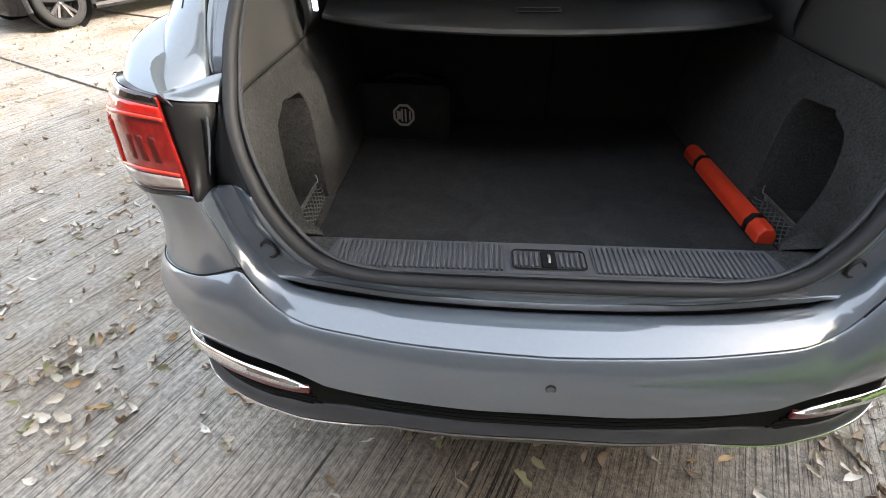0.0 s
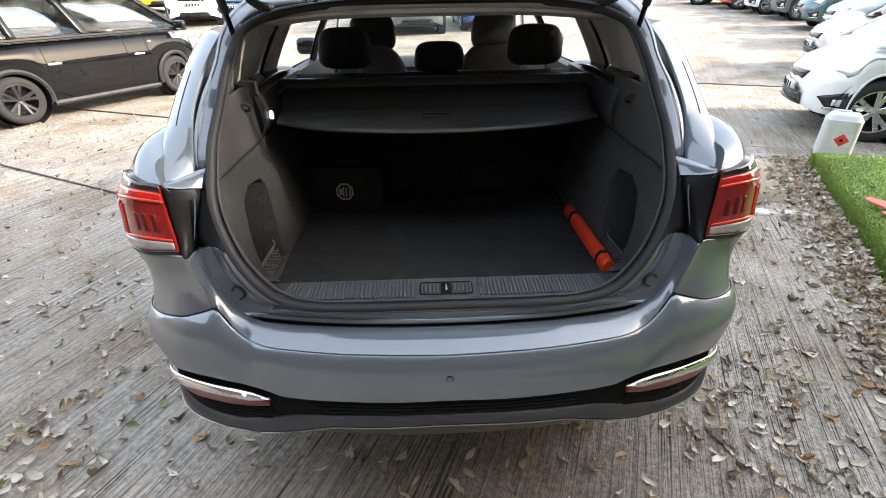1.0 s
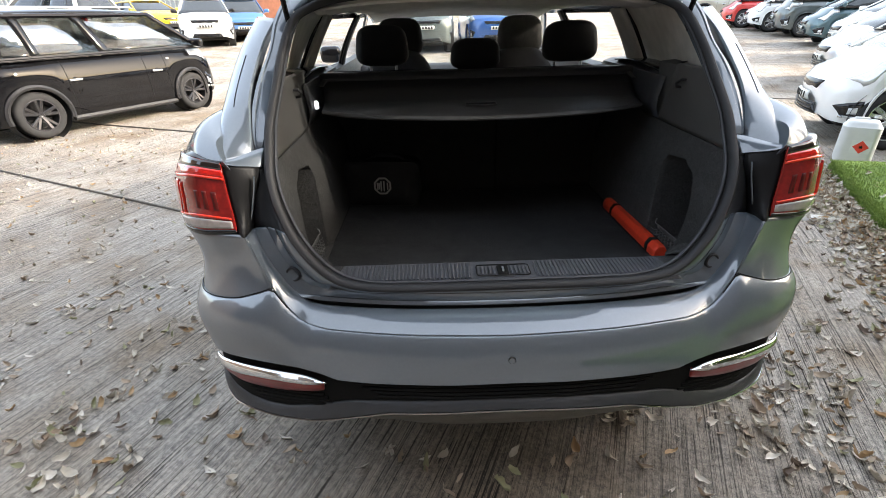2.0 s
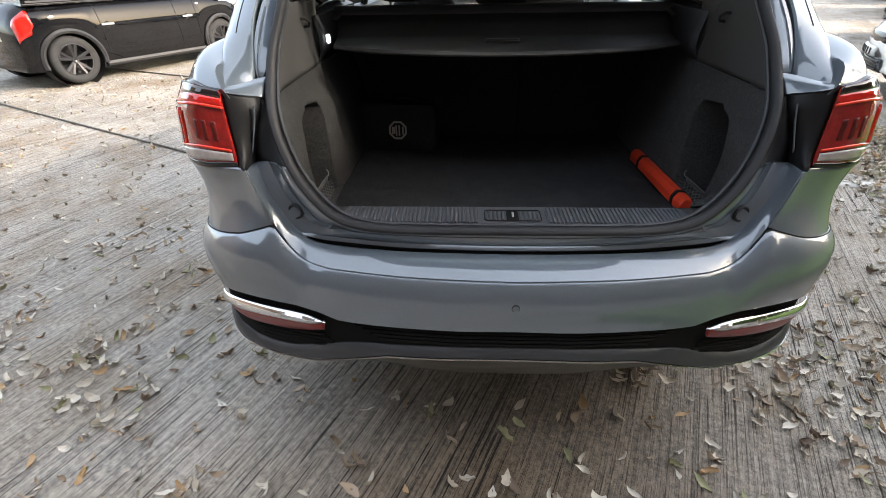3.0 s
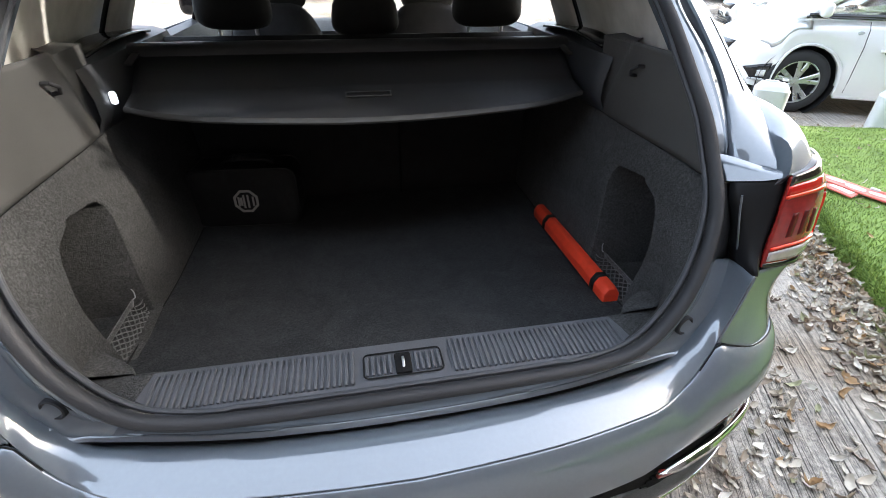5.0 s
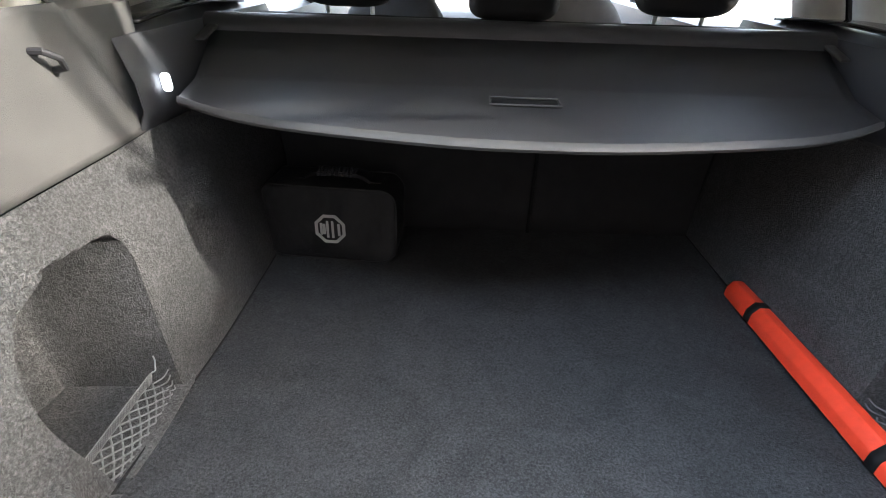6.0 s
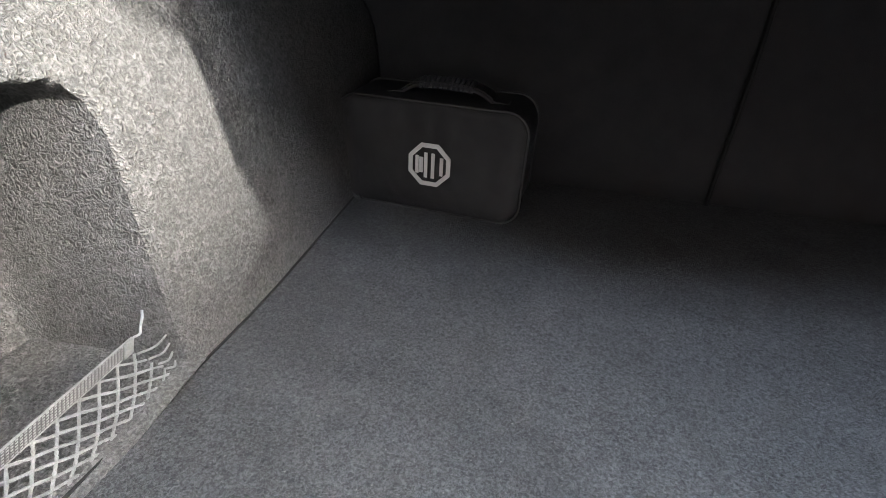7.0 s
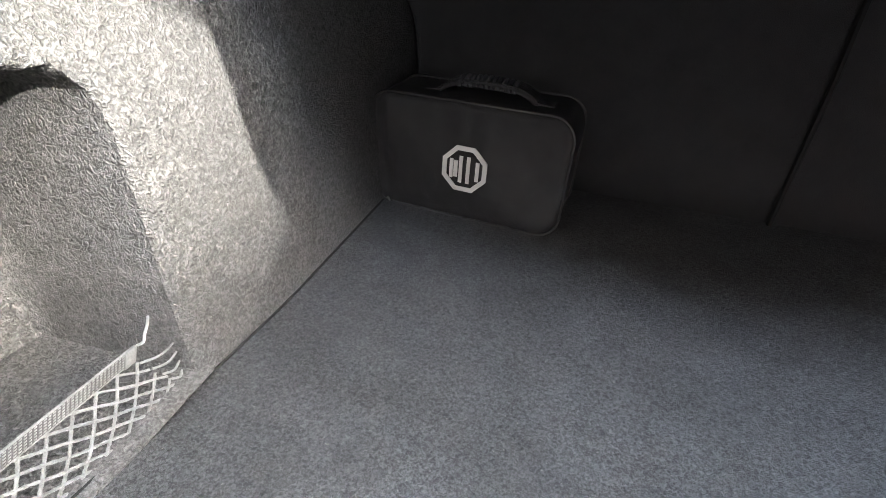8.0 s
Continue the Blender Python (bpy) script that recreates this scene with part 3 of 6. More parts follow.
def car_side(s):
    """The car's flank, from behind the lamp to the nose, with wheel arches left open."""
    ys = [.16, .2, .3, .45, .55] + [.6 + .09 * k for k in range(46)]
    rows = []
    wheels = (.98, 3.66)
    for y in ys:
        w = float(np.interp(y, [.1, .14, .2, .3, .6, 1.5, 3.6, 4.2, 4.5, 4.74], [.845, .86, .872, .885, .903, .909, .9, .86, .78, .55]))
        shoulder = float(np.interp(y, [.1, .2, .4, 1.0, 2.9, 3.6, 4.4, 4.74], [1.16, 1.145, 1.11, 1.09, 1.02, .96, .86, .75]))
        low = .30
        for c in wheels:
            d = abs(y - c)
            if d < .37:
                low = max(low, .33 + math.sqrt(.37 ** 2 - d * d))
        prof = []
        for f in np.linspace(0, 1, 12):
            z = shoulder + (low - shoulder) * f
            bulge = -.022 * max(0, (z - .98) / .15) ** 1.5 - .012 * ((.8 - z) / .4) ** 2 * (z < .8)
            prof.append(V(s * (w + bulge), y, z))
        rows.append(prof)
    part("side_panel", sheet(rows), GREY_PAINT, car, solid=.003)
    # shoulder above the lamp
    edge1 = spline([(.680, .026, 1.160), (.72, .040, 1.164), (.757, .064, 1.173), (.785, .10, 1.171), (.822, .15, 1.160), (.85, .2, 1.146), (.868, .3, 1.125), (.885, .5, 1.10)], 30)
    edge3 = spline([(.706, .135, 1.200), (.728, .180, 1.218), (.742, .220, 1.228), (.750, .26, 1.236), (.754, .30, 1.24), (.757, .35, 1.24), (.76, .42, 1.235), (.765, .6, 1.23)], 30)
    low = [a + V(.004, .004, -.012) for a in edge1]
    rows = [low] + [[p + V(.012, -.010, .016) * math.sin(math.pi * f) for p in lerp_curve(edge1, edge3, f)] for f in (0, .12, .25, .4, .55, .7, .85, 1)] + [[p + V(-.035, .02, -.002) for p in edge3]]
    rows = [[r[0] + V(-.014, .014, -.034), *r] for r in rows]
    part("shoulder_panel", sheet([mirrored(r, s) for r in rows]), GREY_PAINT, car, solid=.003)
    # waist between the flank's top and the side windows
    rows = []
    for y in np.linspace(.50, 3.05, 18):
        top = float(np.interp(y, [.4, 1.0, 2.9, 3.6], [1.11, 1.09, 1.02, .96]))
        w = float(np.interp(y, [.3, .6, 1.5, 3.6], [.885, .903, .909, .9])) - .022 * ((top - .98) / .15) ** 1.5
        end = V(.772, y, 1.222 - .012 * (y - .5))
        rows.append([V(w, y, top - .004), *[V(w, y, top - .002).lerp(end, f) + V(.018, 0, .012) * math.sin(math.pi * f) for f in (.15, .4, .7, 1)]])
    part("waist_panel", sheet([mirrored(r, s) for r in rows]), GREY_PAINT, car, solid=.003)
    # window pillar
    seam = spline([(.640, .098, 1.146), (.645, .124, 1.185), (.655, .175, 1.235), (.660, .225, 1.284), (.655, .295, 1.345), (.643, .37, 1.408), (.625, .445, 1.46)], 30)
    outer = spline([(.690, .046, 1.148), (.708, .108, 1.188), (.733, .19, 1.228), (.749, .285, 1.268), (.742, .385, 1.345), (.73, .465, 1.405), (.71, .55, 1.465)], 30)
    rows = [[p + V(-.004, .045, -.004) for p in seam], [p + V(-.004, .006, 0) for p in seam], seam]
    for f, out in ((.12, .005), (.3, .010), (.5, .012), (.7, .011), (.88, .007), (1, 0)):
        rows.append([p + V(.5, -.75, .35).normalized() * out for p in lerp_curve(seam, outer, f)])
    rows.append([p + V(.004, .03, 0) for p in outer])
    rows.append([p + V(.012, .30, .0) for p in outer])
    part("pillar_panel", sheet([mirrored(r, s) for r in rows]), GREY_PAINT, car, solid=.003)
    groove = [p + V(.5, -.75, .35).normalized() * .0115 for p in lerp_curve(seam, outer, .40)][12:22]
    part("pillar_groove", tube(mirrored(groove, s), .0011, 6), INK, car)


def gutter(s):
    """The painted channel between the seal and the pillar's outer edge."""
    inner = spline([(.617, .128, 1.160), (.609, .150, 1.190), (.603, .205, 1.245), (.599, .275, 1.315), (.593, .352, 1.380), (.584, .42, 1.436), (.56, .475, 1.485), (.50, .515, 1.517), (.36, .545, 1.535), (.18, .563, 1.545), (0, .567, 1.548)], 60)
    outer = spline([(.634, .126, 1.160), (.645, .152, 1.195), (.653, .208, 1.252), (.645, .275, 1.318), (.628, .352, 1.382), (.625, .44, 1.458), (.60, .52, 1.518), (.53, .56, 1.556), (.38, .58, 1.57), (.19, .592, 1.578), (0, .596, 1.58)], 60)
    n = V(.1, -.75, .65)
    rows = [[p + V(-.012, .02, -.01) for p in inner]]
    for f, out in ((0, 0), (.08, .004), (.55, .006), (.62, .003), (.68, .003), (.75, .006), (.94, .004), (1, -.004)):
        rows.append([p + n * out for p in lerp_curve(inner, outer, f)])
    rows.append([p + V(.004, .03, -.01) for p in outer])
    part("rain_channel", sheet([mirrored(r, s) for r in rows]), GREY_PAINT, car, solid=.002)
    # black corner piece between the lamp and the opening
    lower = spline([(.555, -.012, .965), (.58, .03, 1.05), (.594, .075, 1.11), (.60, .11, 1.145)], 12)
    outer = spline([(.650, .048, .977), (.637, .058, 1.05), (.618, .066, 1.10), (.618, .085, 1.135)], 12)
    rows = [mirrored([p + V(0, .006 + .012 * math.sin(math.pi * f), 0) for p in lerp_curve(lower, outer, f)], s) for f in np.linspace(0, 1, 6)]
    part("opening_side", sheet(rows), DARK_GREY, car, solid=.002)


def lamp_cluster(s):
    inner = [(.688, .025, 1.157), (.683, .016, 1.11), (.678, .007, 1.06), (.674, .0, 1.02), (.672, -.007, .988)]
    middle = [(.750, .042, 1.166), (.757, .022, 1.12), (.757, .012, 1.07), (.758, .008, 1.03), (.757, .008, .980)]
    outer = [(.797, .088, 1.164), (.816, .064, 1.11), (.820, .058, 1.06), (.824, .056, 1.02), (.819, .052, .976)]
    wrap = [(.828, .136, 1.160), (.850, .115, 1.10), (.853, .110, 1.05), (.853, .106, 1.015), (.848, .100, .972)]
    far = [(.853, .19, 1.146), (.876, .19, 1.08), (.878, .19, 1.05), (.874, .18, 1.02), (.868, .17, .977)]
    cols = [spline(c, 33) for c in (inner, middle, outer, wrap, far)]
    grid = [spline([c[k] for c in cols], 57) for k in range(33)]

    def zone(a, b, c0, c1, push, name, material, parent, label=""):
        rows = [[V(s * p.x, p.y, p.z) for p in r[c0:c1 + 1]] for r in grid[a:b + 1]]
        mid = V(s * .6, .35, 1.05)
        rows = [[p + (p - mid).normalized() * push for p in r] for r in rows]
        return part(name, sheet(rows), material, parent, label, solid=.006)

    lamp = zone(0, 32, 0, 56, 0, "tail_lamp", LAMP_DARK, car, "red tail lamp with clear lower strip")
    zone(0, 3, 0, 56, .003, "top_lens", LAMP_SMOKE, lamp, "smoked black upper lens")
    zone(3, 6, 0, 56, .003, "upper_lens", LAMP_RED, lamp)
    zone(6, 7, 0, 56, .004, "light_guide", LAMP_BAR, lamp, "bright red light guide")
    zone(8, 24, 27, 56, .003, "outer_lens", LAMP_RED, lamp)
    zone(23, 24, 1, 46, .0036, "light_guide", LAMP_BAR, lamp, "bright red light guide")
    zone(9, 23, 24, 25, .0036, "light_guide", LAMP_BAR, lamp, "bright red light guide")
    for c in (5, 9, 13):
        zone(12, 20, c, c + 2, .0010, "reflector_rib", LAMP_DEEP, lamp, "dark rib behind the red lens")
    zone(25, 29, 1, 52, .003, "clear_strip", LAMP_CLEAR, lamp, "frosted clear strip")
    zone(30, 32, 0, 56, .002, "lamp_foot", GLOSS_BLACK, lamp)
    brow = spline([(.680, .026, 1.160), (.72, .040, 1.164), (.757, .064, 1.173), (.785, .10, 1.171), (.822, .15, 1.160), (.85, .2, 1.146)], 57)
    part("lamp_gasket", sheet([mirrored([p + V(0, .006, -.004) for p in grid[0]], s), mirrored([p.lerp(q, .5) + V(.002, -.002, 0) for p, q in zip(grid[0], brow)], s), mirrored([q + V(0, .004, 0) for q in brow], s)]), GLOSS_BLACK, car)
    # black gap panel between the lamp and the opening
    a = [V(*p) for p in spline([(.690, .032, 1.154), (.685, .021, 1.11), (.680, .012, 1.06), (.676, .005, 1.02), (.672, -.004, .982)], 16)]
    b = [V(*p) for p in spline([(.618, .075, 1.132), (.616, .062, 1.10), (.632, .055, 1.06), (.642, .052, 1.02), (.650, .044, .977)], 16)]
    rows = []
    for f in np.linspace(0, 1, 7):
        rows.append(mirrored([p + V(-.012 * math.sin(math.pi * f) * (i / 15) ** 4, -(.010 + .034 * (i / 15) ** 4) * math.sin(math.pi * f) + .004, 0) for i, p in enumerate(lerp_curve(a, b, f))], s))
    part("lamp_surround", sheet(rows), SURROUND, car, "matt black panel beside the lamp", solid=.003)
    foot = spline([(.610, .082, 1.128), (.624, .066, 1.134), (.656, .040, 1.144), (.690, .030, 1.154)], 12)
    head = spline([(.606, .122, 1.168), (.630, .100, 1.166), (.662, .062, 1.160), (.692, .036, 1.157)], 12)
    part("pillar_foot", sheet([mirrored([p + V(0, .012, -.01) for p in foot], s), mirrored(foot, s), mirrored([p + V(0, -.002, .001) for p in lerp_curve(foot, head, .5)], s), mirrored(head, s)]), GREY_PAINT, car, "painted pillar foot above the lamp panel", solid=.003)
    lip = spline([(.622, .046, 1.115), (.628, .042, 1.08), (.638, .038, 1.04), (.648, .036, 1.005)], 10)
    part("surround_lip", tube(mirrored(lip, s), .0022, 6), GREY_PAINT, car)


LINE = [(0, .542), (.117, .54), (.32, .527), (.42, .498), (.53, .462), (.647, .443), (.73, .438), (.79, .436), (.84, .455), (.9, .50)]
LIP_TOP = [(0, .577), (.115, .574), (.26, .565), (.41, .552), (.46, .537), (.53, .510), (.60, .486), (.675, .475), (.737, .476), (.79, .490), (.84, .525), (.9, .55)]


def curve_z(table, x):
    return float(np.interp(abs(x), [p[0] for p in table], [p[1] for p in table]))


def lower_bumper():
    xs = spline([(x, y, 0) for x, y in PLAN[:-1]], 70)
    edge_z = [(0, .640), (.2, .637), (.36, .633), (.44, .633), (.49, .648), (.55, .654), (.637, .648), (.736, .637), (.82, .622), (.9, .612)]

    def row(dy, dz, table, f=0.0, other=None):
        out = []
        for p in xs:
            z = curve_z(table, p.x)
            if other:
                z = z + (curve_z(other, p.x) - z) * f
            inward = (V(0, 1, 0) if p.x < .6 else V(-min(1, (p.x - .6) / .22), 1 - min(1, (p.x - .6) / .28), 0).normalized())
            out.append(V(p.x, p.y, z + dz) + inward * dy)
        return both(out)

    # black cladding round the grille, recessed
    rows = [row(.004, .006, edge_z), row(-.004, -.004, edge_z), row(.006, -.010, edge_z), row(.008, 0, edge_z, .5, LIP_TOP), row(.006, .004, LIP_TOP), row(.008, 0, LIP_TOP)]
    part("lower_cladding", sheet(rows), BLACK_MESH, car, "matt black lower cladding", solid=.003)
    # dark lip with a bright lower line
    rows = [row(.012, 0, LIP_TOP), row(.004, -.004, LIP_TOP), row(-.004, 0, LIP_TOP, .5, LINE), row(-.006, .004, LINE), row(0, 0, LINE)]
    part("bumper_lip", sheet(rows), DARK_GREY, car, "dark grey lip", solid=.003)
    line = row(-.004, -.001, LINE)
    part("lip_line", tube([p + V(0, -.002, 0) for p in line], .0032, 6), CHROME, car, "thin bright line under the lip")
    # grey skid panel under the middle
    rows = []
    for f, dy in ((0, .004), (.1, .0), (.4, .015), (.8, .06), (1, .075)):
        r = []
        for x in np.linspace(-.56, .56, 45):
            z0 = curve_z(LINE, x) - .002
            low = .408 + .05 * smooth((abs(x) - .2) / .36)
            r.append(V(x, plan_y(x) + dy, z0 + (min(low, z0 - .004) - z0) * f))
        rows.append(r)
    rows.append([p + V(0, .25, -.05) for p in rows[-1]])
    part("skid_panel", sheet(rows), mat("satin_grey_plastic", (0.13, 0.122, 0.113), 0.45, .2, bump=.15, bump_scale=900), car, "satin grey skid panel", solid=.003)
    # grille slats in the middle
    for k in range(4):
        pts = [V(x, plan_y(x) + .004, .628 - .013 * (k + .6) - .03 * (x / .45) ** 2 * .3) for x in np.linspace(-.40 + .02 * k, .40 - .02 * k, 25)]
        part("grille_slat", tube(pts, .0045, 6), BLACK_MESH, car)


def side_pod(s):
    """Chrome strip, reflector and slats at a bumper corner."""
    top = spline([(.470, -.155, .626), (.51, -.148, .639), (.552, -.136, .642), (.64, -.105, .636), (.74, -.056, .622), (.795, -.016, .611), (.822, .016, .604)], 30)
    low = spline([(.470, -.155, .623), (.51, -.156, .620), (.552, -.145, .617), (.64, -.114, .609), (.74, -.065, .591), (.800, -.021, .581), (.827, .014, .577)], 30)
    mid = [a.lerp(b, .5) + V(.002, -.004, .002) for a, b in zip(top, low)]
    bm = sheet([mirrored(r, s) for r in (top, lerp_curve(top, mid, .5), mid, lerp_curve(mid, low, .5), low)])
    part("chrome_strip", bm, CHROME, car, "chrome bumper strip", solid=.003)
    a = [p + V(-.001, .003, .001) for p in low[1:26]]
    b = spline([(.482, -.149, .594), (.53, -.137, .582), (.62, -.106, .565), (.724, -.058, .550), (.785, -.022, .557)], 25)
    part("reflector", sheet([mirrored(lerp_curve(a, b, f), s) for f in (0, .3, .7, 1)]), REFLECTOR, car, "long dull red reflector", solid=.006)
    for k in range(5):
        pts = [V(x, plan_y(x) + .003 + .001 * k, .570 - .013 * k - .13 * (x - .5)) for x in np.linspace(.50 - .010 * k, .745 - .012 * k, 14)]
        part("pod_slat", tube(mirrored(pts, s), .0038, 6), BLACK_MESH, car)


def boot_rim():
    """Rubber seal, the painted and plastic rim under it, the ribbed sill."""
    loop = both(spline(SEAL, 90))
    part("boot_seal", tube(loop, .0105, 10, squash=1.2), RUBBER, car, "black rubber boot seal")
    second = [p + V(-.012 if p.x > 0 else .012, .018, .004) if abs(p.x) > .3 else p + V(0, .022, .004) for p in loop]
    part("inner_seal_lip", tube(second, .005, 8), DARK_GREY, car)
    # plastic rim between the seal and the paint, with a fold along it
    line = spline(SEAL[:7], 200)
    xs = [p.x for p in line]
    ends = (0, .13, .27, .39, .425, .448, .47, .49, .508, .524, .54)
    seal = [V(x, float(np.interp(x, xs, [p.y for p in line])), float(np.interp(x, xs, [p.z for p in line]))) for x in [p.x for p in spline([(e, 0, 0) for e in ends], 61)]]
    edge = spline(RIM, 61)
    rows = []
    for f, out in ((0, -.004), (.06, .004), (.2, .0075), (.40, .007), (.425, -.004), (.45, -.004), (.475, .003), (.7, .004), (.96, .003), (1, .0)):
        rows.append(both([p.lerp(q, f) + V(0, -.85, .35) * out + V(0, .022 * math.sin(math.pi * max(0, f - .3) / .7) * smooth((q.x - .44) / .09), 0) for p, q in zip(seal, edge)]))
    rows.append(both([q + V(0, .012, -.004) for q in edge]))
    part("boot_rim", sheet(rows), GREY_PAINT, car, "grey painted rim below the boot seal", solid=.003)
    # painted strip under the rim, dark slot below it
    a, b = spline(RIM[:7], 40), spline(STRIP, 40)
    part("rim_strip", sheet([both([p + V(0, .004, .002) for p in a]), both([p + V(0, -.003, -.001) for p in a]), both([p.lerp(q, .8) + V(0, -.004, 0) for p, q in zip(a, b)]), both(b), both([p + V(0, .012, -.003) for p in b])]), GREY_PAINT, car, "painted strip under the boot rim", solid=.002)
    low = spline(INNER[:7], 40)
    part("strip_edge", tube(both([p + V(0, -.0005, 0) for p in b]), .0014, 8), GREY_PAINT, car)
    part("bumper_edge", tube(both([p + V(0, 0, .0005) for p in low]), .0014, 8), GREY_PAINT, car)
    part("rim_slot", sheet([both([p + V(0, .010, .0) for p in b]), both([p + V(0, .012, -.004) for p in low])]), INK, car, solid=.002)
    for s in (-1, 1):
        k = min(range(61), key=lambda i: abs(seal[i].lerp(edge[i], .72).x - .551))
        c = seal[k].lerp(edge[k], .72) + V(0, .019, 0)
        n = (edge[k] - seal[k]).cross(edge[k + 2] - edge[k - 2]).normalized()
        n = n if n.y < 0 else -n
        m = Matrix.Translation(V(s * c.x, c.y, c.z)) @ V(s * n.x, n.y, n.z).to_track_quat("X", "Z").to_matrix().to_4x4()
        stop = lathe([(.001, 0), (.001, .013), (.005, .0145), (.0095, .016), (.0105, .018), (.009, .0205), (-.006, .0215)], 28, m)
        part("bump_stop", stop, RUBBER, car, "round rubber bump stop")


def sill():
    plate = bmesh.new()
    for s in (-1, 1):
        rows = []
        for f in np.linspace(0, 1, 6):
            y = .068 - .10 * f
            rows.append([V(x, y, .842 + .003 * math.sin(math.pi * f)) for x in np.linspace(s * .085, s * (.452 - .018 * (1 - f)), 20)])
        sheet(rows, plate)
    sheet([[V(x, y, .8425) for x in (-.085, .085)] for y in (.068, -.032)], plate)
    sheet([[V(x, .068, z) for x in np.linspace(-.47, .47, 9)] for z in (.8425, .835, .74)], plate)
    sheet([[V(x, -.032, .842) for x in np.linspace(-.452, .452, 9)], [V(x, -.052, .838) for x in np.linspace(-.46, .46, 9)]], plate)
    base = part("sill_plate", plate, SILL_GREY, car, "ribbed dark grey boot sill plate")
    for s in (-1, 1):
        for k in range(33):
            x = s * (.092 + .0104 * k)
            rib = block((.0066, .080, .0058), pose(x, .016, .8454), .0014, 1)
            part("rib", rib, SILL_GREY, base)
    frame_bm = bmesh.new()
    w, h, r = .142, .058, .01
    pts = []
    for cx, cy, a0 in ((w / 2 - r, h / 2 - r, 0), (-w / 2 + r, h / 2 - r, 90), (-w / 2 + r, -h / 2 + r, 180), (w / 2 - r, -h / 2 + r, 270)):
        pts += [V(cx + r * math.cos(radians(a0 + 15 * i)), .012 + cy + r * math.sin(radians(a0 + 15 * i)), .8465) for i in range(7)]
    tube(pts + [pts[0]], .0016, 6, frame_bm)
    latch = part("latch_cover", frame_bm, INK, base, "latch cover with dark outline")
    for s in (-1, 1):
        for k in range(5):
            part("cover_rib", block((.0066, .044, .0056), pose(s * (.024 + .0104 * k), .012, .8455), .0014, 1), SILL_GREY, latch)
    part("latch_slot", block((.030, .050, .008), pose(0, .012, .8447), .004), BLACK_MESH, latch)
    part("latch_hook", tube([(0, .022, .849), (0, .014, .8525), (0, .006, .851), (0, .0, .847)], .0028, 8), STEEL, latch, "steel latch hook")


def floor_z(y):
    return .772 - .034 * smooth((y - .05) / .5)


def wall_x(y, z):
    """Half width of the boot's lining at a place."""
    sx, sy = seal_at(max(z, .852))
    if z < .85:
        sx, sy = .47, .07
    body = float(np.interp(z, [.72, .745, 1.0, 1.06, 1.12, 1.2, 1.3, 1.4], [.542, .545, .560, .578, .598, .594, .585, .575]))
    if y > .42:
        body += .012 * smooth((y - .42) / .25) * smooth((z - .95) / .15)
    f = smooth((y - sy) / (.13 if z > .85 else .08))
    return sx + (body - sx) * f


def pocket_near(z):
    return float(np.interp(z, [.74, .80, .84, .88, .917, .95, .987, 1.015, 1.039, 1.055], [.190, .181, .174, .166, .161, .161, .167, .180, .205, .26]))


def pocket_far(z):
    return float(np.interp(z, [.74, .86, .95, 1.01, 1.03, 1.043], [.349, .357, .366, .371, .369, .360]))


def pocket(y, z):
    """1 inside the pocket of the lining."""
    near = pocket_near(z)
    top = float(np.interp(y, [.2, .25, .30, .362], [1.05, 1.056, 1.05, 1.043]))
    return smooth((y - near) / .010 + .5) * smooth((pocket_far(z) - y) / .018 + .5) * smooth((top - z) / .014 + .5)


